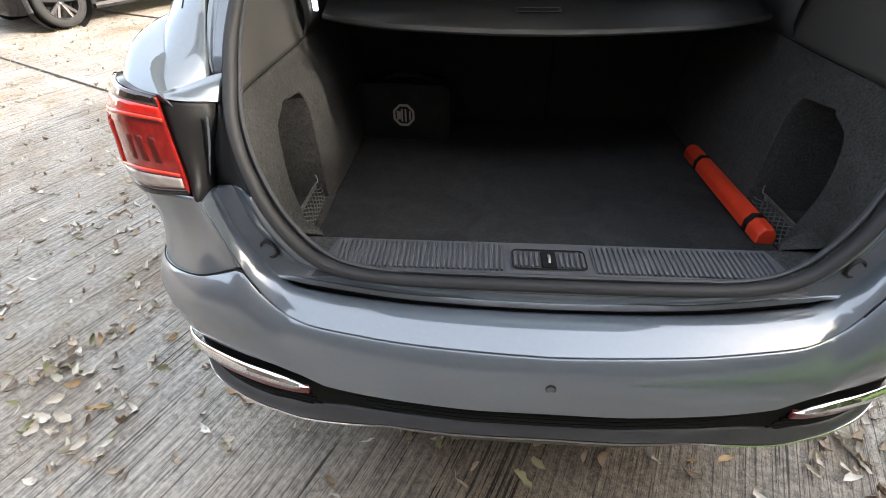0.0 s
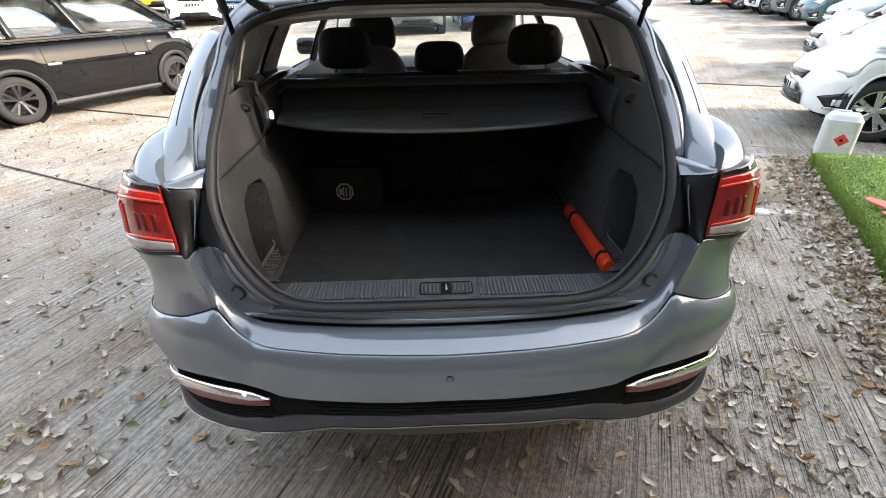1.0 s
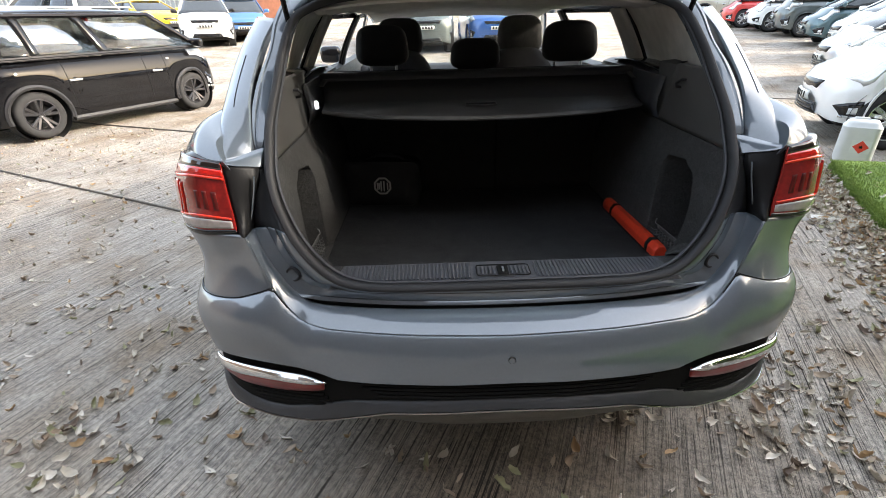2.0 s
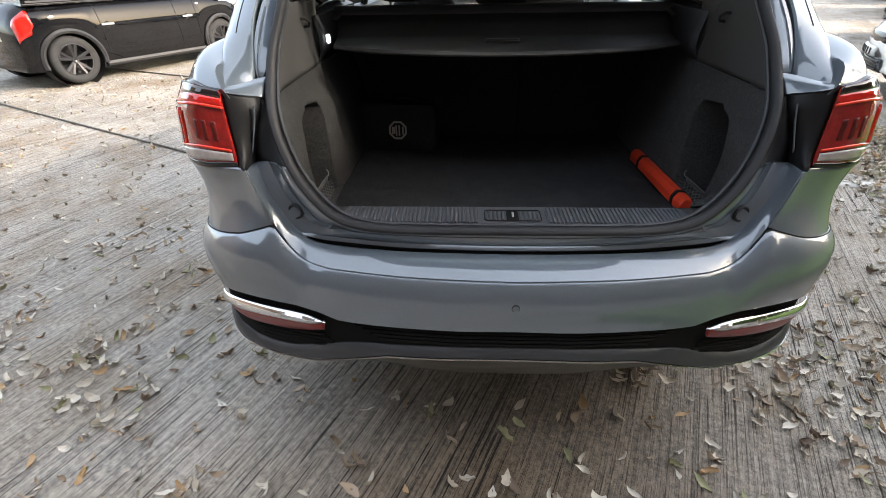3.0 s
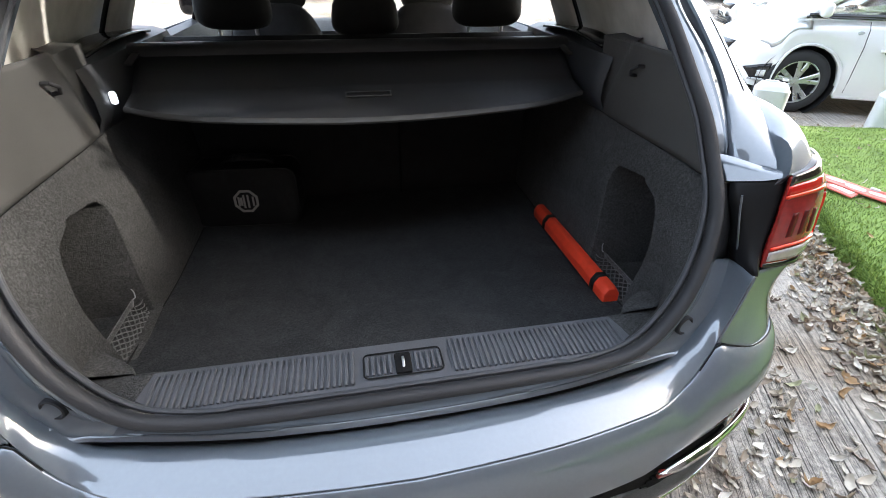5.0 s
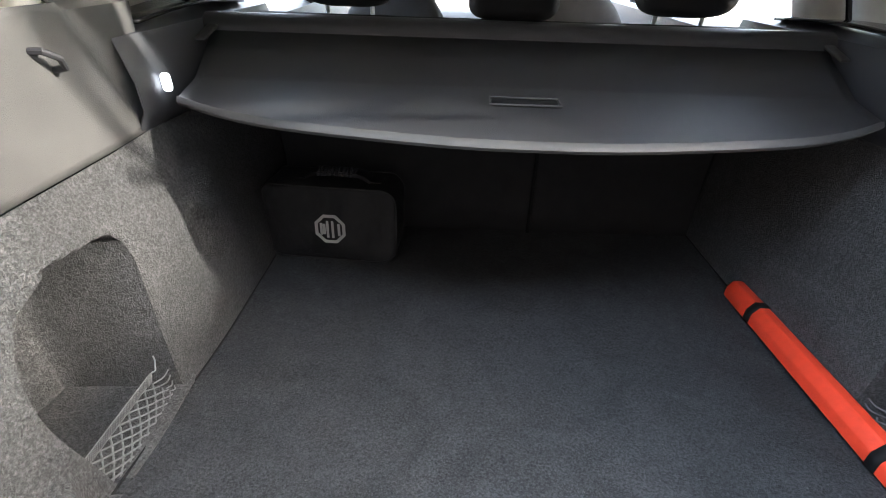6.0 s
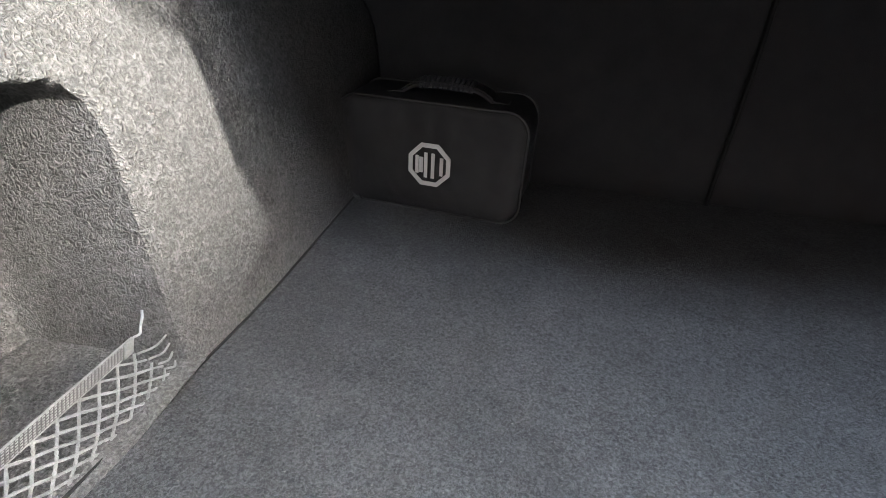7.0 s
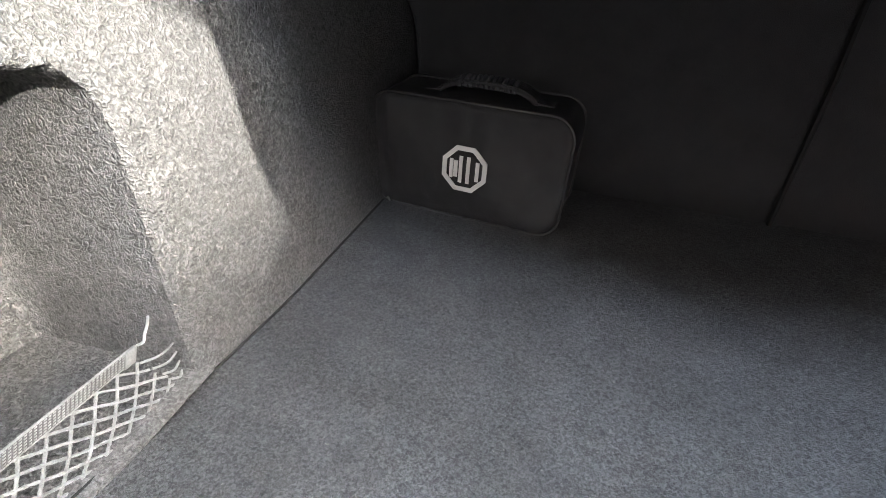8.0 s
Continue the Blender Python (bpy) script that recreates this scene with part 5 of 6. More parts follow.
# ---- things in the boot ----
def charger_bag():
    m = pose(-.396, .835, .738, 0, 0, -4)
    bag = thing("cable_bag", "black nylon bag with a white octagon emblem", "bag", m=m)
    w, d, h = .322, .112, .187
    def outline(scale, y):
        r, loop = .036 * scale, []
        a, b = w / 2 * scale, h / 2 * scale
        for cx, cz, a0 in ((a - r, b - r, 0), (-a + r, b - r, 90), (-a + r, -b + r, 180), (a - r, -b + r, 270)):
            loop += [V(cx + r * math.cos(radians(a0 + 15 * k)), y, h / 2 + cz + r * math.sin(radians(a0 + 15 * k))) for k in range(7)]
            nxt = {0: V(-a + r, y, h / 2 + b), 90: V(-a, y, h / 2 - b + r), 180: V(a - r, y, h / 2 - b), 270: V(a, y, h / 2 + b - r)}[a0]
            last = loop[-1]
            loop += [last.lerp(nxt, q / 18) for q in range(1, 18)]
        return loop

    rows = []
    for sc, y in [(q, float(np.interp(q, [.02, .2, .4, .6, .78, .9], [-.016, -.0155, -.014, -.011, -.007, -.003]))) for q in np.linspace(.02, .93, 24)] + [(.965, .0), (.993, .004), (1, .010)]:
        rows.append(outline(sc, -d / 2 + y))
    for f in (.25, .5, .75):
        rows.append(outline(1.0, -d / 2 + .01 + (d - .02) * f))
    for sc, y in ((1, -.010), (.993, -.004), (.965, .0), (.78, .004), (.4, .008), (.02, .010)):
        rows.append(outline(sc, d / 2 + y))
    bm = sheet(rows, closed=True)
    bm.verts.ensure_lookup_table()
    for k in (0, len(rows) - 1):
        bm.faces.new([bm.verts[k * len(rows[0]) + q] for q in range(len(rows[0]))])
    for v in bm.verts:
        p = v.co
        crease = noise.noise(V(p.x * 26, p.z * 9, 1.0)) * .5 + noise.noise(V(p.x * 60, p.z * 40, 4.0)) * .22
        dent = sum(math.exp(-((p.x - cx) / .014) ** 2 - ((p.z - cz) / .030) ** 2) for cx, cz in ((-.062, .155), (-.005, .160), (.030, .148), (-.135, .050), (.125, .095)))
        p.y += (.010 * crease + .007 * dent) * (1 if p.y < 0 else .5)
        p.x += .003 * noise.noise(p * 18 + V(5, 0, 0))
        p.z = max(.0, p.z + .003 * noise.noise(p * 16 + V(0, 9, 0)) * (p.z > .03))
        p.y += .012 * (p.z / h)
    part("body", bm, NYLON, bag, sharp=70)
    for y0 in (-d / 2 + .002, d / 2 - .002):
        r, loop = .035, []
        for cx, cz, a0 in ((w / 2 - r, h - r, 0), (-w / 2 + r, h - r, 90), (-w / 2 + r, r, 180), (w / 2 - r, r, 270)):
            loop += [V(cx + r * math.cos(radians(a0 + 15 * i)), y0 + .012 * (cz + r * math.sin(radians(a0 + 15 * i))) / h, cz + r * math.sin(radians(a0 + 15 * i))) for i in range(7)]
        part("piping", tube(loop + [loop[0]], .0019, 6), PIPING, bag, "grey piping")
    arch = [p + V(.016, .014, 0) for p in spline([(-.082, 0, h + .001), (-.068, 0, h + .012), (-.044, 0, h + .021), (0, 0, h + .023), (.044, 0, h + .021), (.068, 0, h + .012), (.082, 0, h + .001)], 30)]
    strap = sheet([[p + V(0, dy, -abs(dy) * .12) for p in arch] for dy in (-.022, -.012, 0, .010, .018)])
    handle = part("handle", strap, NYLON, bag, "padded grip handle", solid=.005)
    for dy in (-.021, .017):
        part("stitching", tube([p + V(0, dy, .0005) for p in arch[2:-2]], .0009, 5), PIPING, handle, "grey stitched edge")
    for k in range(11):
        x = -.044 + .0085 * k
        z, x = h + .0200 - 1.0 * x * x, x + .016
        part("grip_ridge", tube([(x, -.007, z - .007), (x, -.003, z + .000), (x, .006, z + .004), (x, .017, z + .004), (x, .026, z - .001), (x, .030, z - .007)], .0042, 6), DARK_GREY, handle)
    for sx in (-1, 1):
        part("handle_tab", block((.030, .034, .004), pose(.016 + sx * .088, .012, h + .0005, 0, sx * 6, 0), .0015), NYLON, handle)
    # emblem: an octagon ring with plain bars
    y0 = -d / 2 - .0165
    tilt = Matrix.Translation((.010, y0 + .003, .095)) @ pose(0, 0, 0, 86, 0, 0)
    ring = bmesh.new()
    r0, r1 = .0310, .0385
    a = [ring.verts.new((r1 * math.cos(radians(22.5 + 45 * k)), r1 * math.sin(radians(22.5 + 45 * k)), 0)) for k in range(8)]
    b = [ring.verts.new((r0 * math.cos(radians(22.5 + 45 * k)), r0 * math.sin(radians(22.5 + 45 * k)), 0)) for k in range(8)]
    a2 = [ring.verts.new(v.co + V(0, 0, .002)) for v in a]
    b2 = [ring.verts.new(v.co + V(0, 0, .002)) for v in b]
    for k in range(8):
        j = (k + 1) % 8
        for q in ((a[k], a[j], b[j], b[k]), (a2[k], a2[j], b2[j], b2[k]), (a[k], a[j], a2[j], a2[k]), (b[k], b[j], b2[j], b2[k])):
            ring.faces.new(q)
    ring.transform(tilt)
    emblem = part("emblem_ring", ring, WHITE_PRINT, bag, "white octagon emblem")
    for x, ww, hh, lean in ((-.021, .0055, .030, 0), (-.014, .0065, .026, 0), (-.006, .0055, .042, 0), (.006, .0055, .042, 0), (.0205, .0055, .030, 0)):
        bar = block((ww, hh, .002), tilt @ pose(x, -.001 if ww < .01 else -.016, .001, 0, 0, lean))
        part("emblem_bar", bar, WHITE_PRINT, emblem)
    part("zip_pull", tube([(-.128, -d / 2 - .004, .012), (-.122, -d / 2 - .008, .005)], .003, 6), CHROME, bag, "small metal zip pull")
    return bag


def warning_triangle_case():
    y0, y1 = .196, .70
    z0, z1 = floor_z(y0), floor_z(y1)
    mid = V(.530, (y0 + y1) / 2, (z0 + z1) / 2)
    tilt = math.degrees(math.atan2(z1 - z0, y1 - y0))
    m = pose(*mid, tilt, 0, -1.5)
    case = thing("warning_triangle_case", "long red plastic case with two black straps on the boot floor", "case", m=m)
    n = (y1 - y0)
    bm = sheet([[V(x, y, z) for x, z in ((-.022, .0), (-.022, .024), (-.010, .041), (.010, .041), (.022, .024), (.022, 0))] for y in (-n / 2, -n / 2 + .012, n / 2 - .012, n / 2)], closed=True)
    for r in (0, 3):
        bm.verts.ensure_lookup_table()
        vs = [bm.verts[r * 6 + k] for k in range(6)]
        for v in vs:
            v.co.x *= .9
            v.co.z *= .94
        bm.faces.new(vs)
    part("case_body", bm, RED_CASE, case, bevel=.003)
    for y in (-n / 2 + .06, n / 2 - .10):
        band = sheet([[V(x, y + d, z) for x, z in ((-.0235, .001), (-.0235, .025), (-.011, .0428), (.011, .0428), (.0235, .025), (.0235, .001))] for d in (-.009, .009)])
        part("strap", band, INK, case, "black elastic strap", solid=.002)
    return case


charger_bag()
warning_triangle_case()


# ---- parked cars ----
def parked_car(name, label, m, paint, L=4.0, W=1.75, H=1.5, base=2.5, over=.85, r=.32, nose=.78, bonnet=.95, belt=.98, screen=(.35, -.45), tail=(.35, .05),
               rim=ALLOY, cladding=False, clear_glass=False, spokes=5, face=GLOSS_BLACK, lamp_edge=INK):
    """A car with its front axle over the origin and its nose along +y. screen: foot and top of the windscreen; tail: roof end and window foot from the rear."""
    root = thing(name, label, "car", "parked cars", m)
    back = over - L
    w = W / 2
    ys = sorted({*np.linspace(back, over, 46), over - .10, over - .06, over - .03, over - .015, *[c + d for c in (0, -base) for d in (-.40, -.38, -.33, -.25, -.14, 0, .14, .25, .33, .38, .40)]})

    def half(y):
        return w * float(np.interp(y, [back, back + .08, back + .35, back + .9, over - .9, over - .35, over - .10, over - .03, over], [.74, .88, .965, 1, 1, .965, .90, .80, .66]))

    def top(y):
        return float(np.interp(y, [back, back + .06, back + tail[1] + .1, screen[0], screen[0] + .1, over - .30, over - .08, over - .02, over],
                               [belt - .25, belt - .08, belt, belt + .01, bonnet, nose + .06, nose - .04, nose - .13, nose - .24]))

    def low(y):
        z = .21 + .06 * smooth((y - over + .5) / .5) + .05 * smooth((y - over + .05) / .05)
        for c in (0, -base):
            d = abs(y - c)
            if d < r * 1.17:
                z = max(z, r + math.sqrt((r * 1.17) ** 2 - d * d) * .98)
        return z

    def bent(p):
        """The front sweeps back towards its corners."""
        return V(p.x, p.y - .24 * smooth((p.y - over + .75) / .75) * (p.x / w) ** 2, p.z)

    def prof(y):
        t, b, h = top(y), low(y), half(y)
        pts = [(0, t + .015), (h * .45, t + .012), (h * .78, t - .01), (h * .90, t - .045), (h * .965, t - .11)]
        for f in (.25, .4, .55, .7, .85, 1):
            z = (t - .11) + (b - t + .11) * f
            pts.append((h * (1.0 - .035 * max(0, (f - .5) * 2) ** 2 + .004 * math.sin(f * 9)), z))
        pts.append((h * .90, b - .0))
        return pts

    def at(y, i):
        p = prof(y)
        k = min(int(i), len(p) - 2)
        f = i - k
        return bent(V(p[k][0] + (p[k + 1][0] - p[k][0]) * f, y, p[k][1] + (p[k + 1][1] - p[k][1]) * f))

    rows = []
    for y in ys:
        half_row = [bent(V(x, y, z)) for x, z in prof(y)]
        rows.append([V(-p.x, p.y, p.z) for p in half_row[:0:-1]] + half_row)
    bm = sheet(rows)
    bm.verts.ensure_lookup_table()
    n = len(rows[0])
    bm.faces.new([bm.verts[k] for k in range(n)])
    bm.faces.new([bm.verts[len(bm.verts) - n + k] for k in range(n)])
    body = part("body", bm, paint, root, sharp=50)

    def patch(s, y0, y1, i0, i1, name, material, parent, label="", out=.006, taper=0.0):
        rows = []
        for a in np.linspace(0, 1, 5):
            i = i0 + (i1 - i0) * a
            rows.append([at(y0 + (y1 - y0) * b * (1 - taper * a), i) for b in np.linspace(0, 1, 9)])
        mid = V(0, (back + over) / 2, .55)
        rows = [[V(s * q.x, q.y, q.z) for q in (p + (p - V(0, p.y * .8 + mid.y * .2, .55)).normalized() * out for p in r)] for r in rows]
        return part(name, sheet(rows), material, parent, label, solid=.01)

    # cabin
    def ring(f):
        z = belt - .02 + (H - belt + .02) * f
        hw = w * (.93 - .24 * f ** 1.2)
        yf = screen[0] + .05 + (screen[1] - screen[0] - .05) * f
        yb = back + tail[1] + .06 + (tail[0] - tail[1] - .06) * f
        return hw, yf, yb, z

    glass = BRIGHT_GLASS if clear_glass else CAR_GLASS
    fs = (0, .25, .5, .75, .94)
    fronts, rears, sides = [], [], []
    for f in fs:
        hw, yf, yb, z = ring(f)
        fronts.append([V(x, yf - .10 * (abs(x) / hw) ** 2 * (1 - .3 * f), z) for x in np.linspace(-hw, hw, 9)])
        rears.append([V(x, yb + .06 * (abs(x) / hw) ** 2, z) for x in np.linspace(hw, -hw, 7)])
        a, b = yf - .10 * (1 - .3 * f), yb + .06
        sides.append((hw, a, a * .46 + b * .54, b, z))
    for nm, rr in (("windscreen", fronts), ("rear_window", rears)):
        part(nm, sheet(rr), glass, root, "reflecting glass", solid=.005, sharp=.1 if clear_glass else 38).visible_shadow = not clear_glass
    for s in (-1, 1):
        for k in (1, 2):
            rr = [[V(s * q[0], q[k] + (q[k + 1] - q[k]) * g, q[4]) for g in (0, .33, .67, 1)] for q in sides]
            part("side_window", sheet([rr[0], rr[-1]] if clear_glass else rr), glass, root, "reflecting glass", solid=.005, sharp=.1 if clear_glass else 38).visible_shadow = not clear_glass
    if clear_glass:
        for s in (-1, 1):
            seat = block((.46, .14, .56), pose(s * .34, screen[1] - .45, .80, -14), .06, 3)
            part("seat_back", seat, SEAT_CLOTH, root)
            part("headrest", block((.25, .09, .17), pose(s * .34, screen[1] - .54, 1.16, -12), .04, 3), SEAT_CLOTH, root)
        part("rear_seat", block((1.15, .14, .55), pose(0, screen[1] - 1.35, .82, -14), .06, 3), SEAT_CLOTH, root)
    hw, yf, yb, z = ring(.93)
    roof = []
    for a in np.linspace(0, 1, 9):
        y = yf + .02 + (yb - yf - .04) * a
        k = .02 + .06 * math.sin(math.pi * (.12 + .76 * a))
        roof.append([V(x, y - (.10 if a == 0 else 0) * (abs(x) / hw) ** 2, z + k * (1 - (abs(x) / (hw + .005)) ** 4) - .012 * (abs(x) >= hw)) for x in np.linspace(-hw - .012, hw + .012, 13)])
    part("roof", sheet(roof), paint, root, solid=.02)
    for s in (-1, 1):
        def strip(pf, wd, material=paint, name="pillar", out=.010):
            rows = []
            for f in np.linspace(0, .95, 6):
                hw, yf, yb, z = ring(f)
                yc = pf(f, yf, yb)
                rows.append([V(s * (hw + out), yc - wd / 2, z), V(s * (hw + out), yc + wd / 2, z)])
            part(name, sheet(rows), material, root, solid=.03)

        strip(lambda f, yf, yb: yf - .10 * (1 - .3 * f) - .02, .11)
        strip(lambda f, yf, yb: (yf * .48 + yb * .52) + .10 * (f - .5), .13, GLOSS_BLACK)
        strip(lambda f, yf, yb: yb + .10 + .03 * (1 - f), .17)
        strip(lambda f, yf, yb: yb + .62 - .22 * f, .10, GLOSS_BLACK)
        for f in (.06, .90):
            hw, yf, yb, z = ring(f)
            rail = [(s * (hw + .006), y, z) for y in np.linspace(yb + .08, yf - .12, 7)]
            part("window_frame", tube(rail, .022 if f < .5 else .030, 6), paint if f > .5 else GLOSS_BLACK, root)
        hw, yf, yb, z = ring(0)
        part("window_trim", tube([(s * (hw + .012), y, z + .014) for y in np.linspace(yb + .05, yf - .15, 6)], .010, 6), GLOSS_BLACK, root)
        # door seams, handles, mirror, sill
        for y in (-r * 1.17 - .09, (screen[0] - .12 - base + .42) / 2 + .05, -base + .46):
            part("door_seam", tube([at(y + .05 * (i - 5) * .1, i) if s > 0 else V(-at(y + .05 * (i - 5) * .1, i).x, at(y, i).y, at(y, i).z) for i in (3, 4, 5, 6, 7, 8, 9.6)], .004, 5), INK, body)
        for y in ((screen[0] - base + .42) / 2 + .17, -base + .55):
            q = at(y, 5.2)
            part("door_handle", block((.03, .18, .032), pose(s * (q.x + .014), y, q.z, 0, 0, 0), .012), STEEL if cladding else paint, body)
            part("handle_cup", lathe([(.004, 0), (.004, .04), (-.01, .045)], 16, pose(s * (q.x + .001), y, q.z - .005, 0, 0, 0 if s > 0 else 180)), INK, body)
        q = at(-r * 1.17 - .02, 4.2)
        part("side_repeater", lathe([(.012, 0), (.010, .016), (.0, .022), (-.01, .022)], 14, pose(s * q.x, q.y, q.z, 0, 0, 0 if s > 0 else 180) @ Matrix.Diagonal((1, 1.5, .8, 1))), HEADLAMP, body, "clear oval indicator lamp")
        mir = block((.20, .10, .13), pose(s * (w * .93 + .11), screen[0] - .22, belt + .07, 0, 0, s * 12), .035, 3)
        part("door_mirror", mir, paint if not cladding else GLOSS_BLACK, root)
        sill_pts = [at(y, 10.4) for y in np.linspace(-base + r * 1.25, -r * 1.25, 8)]
        part("side_sill", tube([V(s * p.x, p.y, p.z) for p in sill_pts], .045 if cladding else .028, 8), BLACK_PLASTIC if cladding else paint, root)
        for c in (0, -base):
            arch = []
            for a in np.linspace(-12, 192, 22):
                y = c + r * 1.20 * math.cos(radians(a))
                z = r + r * 1.20 * math.sin(radians(a))
                q = bent(V(half(y) + .002, y, z))
                arch.append(V(s * q.x, q.y, q.z))
            part("wheel_arch", tube(arch, .034 if cladding else .014, 6), BLACK_PLASTIC if cladding else paint, root)
            liner = lathe([(-.22, .0), (-.22, r * 1.18), (.0, r * 1.18)], 28, pose(s * (half(c) - .03), c, r, 0, 0, 0 if s > 0 else 180))
            part("arch_liner", liner, UNDERBODY, root)
            wheel(root, pose(s * (half(c) - .115), c, r, 13, 0, 0 if s > 0 else 180), r, .20, rim, spokes)
        patch(s, over - .675, over - .085, 2.86, 4.44, "headlamp_surround", lamp_edge, root, out=.003, taper=.22)
        patch(s, over - .66, over - .10, 2.9, 4.4, "headlamp", HEADLAMP, root, "clear headlamp", taper=.22)
        patch(s, over - .29, over - .03, 6.4, 9.0, "fog_lamp_recess", face, root, taper=.25)
        patch(s, over - .24, over - .14, 7.3, 8.3, "fog_lamp", HEADLAMP, root, out=.014)
        patch(s, over - .28, over - .08, 8.6, 8.95, "fog_lamp_trim", ALLOY, root, "bright fog lamp trim", out=.018)
        patch(s, back + .03, back + .22, 3.5, 5.6, "tail_lamp", LAMP_RED, root, "red tail lamp")
    def front_panel(name, half_width, z0, z1, material, label="", out=.012, flare=1.0):
        """A panel that follows the curve of the nose."""
        rows = []
        for f in np.linspace(0, 1, 5):
            wd = half_width * (1 + (flare - 1) * f)
            rows.append([bent(V(x, over + out - .02 * abs(2 * f - 1) ** 2, z0 + (z1 - z0) * f)) for x in np.linspace(-wd, wd, 13)])
        return part(name, sheet(rows), material, root, label, solid=.02)

    front_panel("grille", w * .42, nose - .25, nose - .12, face, "dark front grille", -.002, 1.25)
    lower = front_panel("lower_grille", w * .56, .30, .43, face, "", .004, .85)
    for k in range(3):
        z = .325 + .04 * k
        part("grille_bar", tube([bent(V(x, over + .012, z)) for x in np.linspace(-w * .5, w * .5, 9)], .008, 6), SURROUND, lower)
    front_panel("front_plate", .26, nose - .37, nose - .265, PLATE, "number plate with dark bars", .022)
    for k in range(5):
        x = -.18 + .09 * k
        p = bent(V(x, over + .024, nose - .318))
        part("plate_bar", block((.05, .004, .07), pose(p.x, p.y, p.z)), INK, root)
    part("rear_plate", block((.52, .012, .11), pose(0, back - .008, belt - .38), .003), PLATE, root)
    for k in range(5):
        part("plate_bar", block((.05, .004, .07), pose(-.18 + .09 * k, back - .0155, belt - .38)), INK, root)
    part("underside", block((W * .8, L * .86, .12), pose(0, (back + over) / 2, .27), .03), UNDERBODY, root)
    if cladding:
        for s in (-1, 1):
            rail = [V(s * w * .62, y, H + .045) for y in np.linspace(screen[1] - .2, back + tail[0] + .2, 7)]
            part("roof_rail", tube(rail, .016, 8), STEEL, root, "pale roof rail")
    return root


def standing(x, y, heading):
    """The pose of a car whose front axle is over (x, y), nose towards heading (a direction)."""
    fx, fy = heading
    return pose(x, y, rise(x, y), 0, 0, math.degrees(math.atan2(-fx, fy)))


BLACK_PAINT = car_paint("black_paint", (0.006, 0.006, 0.007), 0.0, 0.5, 1.42)
WHITE_PAINT = car_paint("white_paint", (0.80, 0.80, 0.79), 0.0, 0.3)
BLACK_PAINT.node_tree.nodes["Principled BSDF"].inputs["Specular IOR Level"].default_value = 0.0
YELLOW_PAINT = car_paint("yellow_paint", (0.80, 0.50, 0.01), 0.0, 0.3)
BLUE_PAINT = car_paint("blue_paint", (0.02, 0.12, 0.42), 0.3, 0.3)
MID_BLUE_PAINT = car_paint("mid_blue_paint", (0.06, 0.19, 0.46), 0.3, 0.3)
RED_PAINT = car_paint("red_paint", (0.60, 0.03, 0.025), 0.1, 0.3)
SLATE_PAINT = car_paint("slate_paint", (0.11, 0.13, 0.13), 0.5, 0.32)
TEAL_PAINT = car_paint("dark_teal_paint", (0.05, 0.11, 0.13), 0.5, 0.32)
BEIGE_PAINT = car_paint("beige_paint", (0.42, 0.39, 0.32), 0.4, 0.35)
ORANGE_PAINT = car_paint("orange_paint", (0.60, 0.16, 0.06), 0.2, 0.32)
SILVER_PAINT = car_paint("silver_paint", (0.62, 0.63, 0.64), 0.6, 0.3)

ROW = (-.894, .447)
parked_car("small_crossover", "black small crossover car with pale roof rails and dark spoked wheels", standing(-5.15, 8.14, (.462, .887)), BLACK_PAINT,
           3.70, 1.69, 1.60, 2.435, .72, .31, .90, 1.0, 1.02, (.42, -.38), (.30, .08), DARK_ALLOY, True, clear_glass=True)
parked_car("hatchback", "white hatchback car with silver multi-spoke wheels", standing(5.178, 4.621, ROW), WHITE_PAINT,
           3.85, 1.695, 1.50, 2.43, .72, .328, .80, .95, .98, (.23, -.57), (.45, .10), ALLOY, spokes=5, clear_glass=True, lamp_edge=STEEL)
parked_car("coupe", "bright yellow sports coupe with dark wheels", standing(-11.9, 22.1, (.8, -.6)), YELLOW_PAINT,
           4.78, 1.92, 1.38, 2.72, .98, .34, .80, .92, .95, (-.35, -1.25), (1.15, .45), DARK_ALLOY)
parked_car("crossover", "white crossover car with black lower grille", standing(-8.2, 17.65, (.36, -.93)), WHITE_PAINT,
           4.3, 1.78, 1.58, 2.6, .88, .34, .98, 1.06, 1.08, (.35, -.5), (.35, .08), ALLOY, True)
parked_car("compact_car", "mid-blue compact car parked far off", standing(-7.55, 19.6, (.36, -.93)), MID_BLUE_PAINT)
parked_car("estate_car", "white estate car with a red tail lamp", standing(-15.6, 19.4, (-.95, .3)), WHITE_PAINT, 4.6, 1.8, 1.48, 2.7, .9)
parked_car("off_roader", "dark grey off-road car", standing(-.35, 15.2, (.1, -.995)), SLATE_PAINT, 4.2, 1.88, 1.83, 2.5, .7, .39, 1.05, 1.15, 1.15, (.2, -.1), (.1, .05), DARK_ALLOY, True)
parked_car("family_car", "bright blue crossover car", standing(2.0, 16.0, (.05, -.999)), BLUE_PAINT, 4.4, 1.83, 1.6, 2.64, .85, .35, .95, 1.05, 1.05)
parked_car("hatchback", "silver hatchback car parked in the row", standing(8.0, 7.95, ROW), SILVER_PAINT, nose=.78, bonnet=.98)
parked_car("saloon_car", "white saloon car with dark grille", standing(10.5, 10.9, ROW), WHITE_PAINT, 4.6, 1.82, 1.45, 2.8, .85, .33, .82, .98)
parked_car("family_car", "dark teal family car", standing(11.6, 13.5, ROW), TEAL_PAINT, 4.3, 1.8, 1.5)
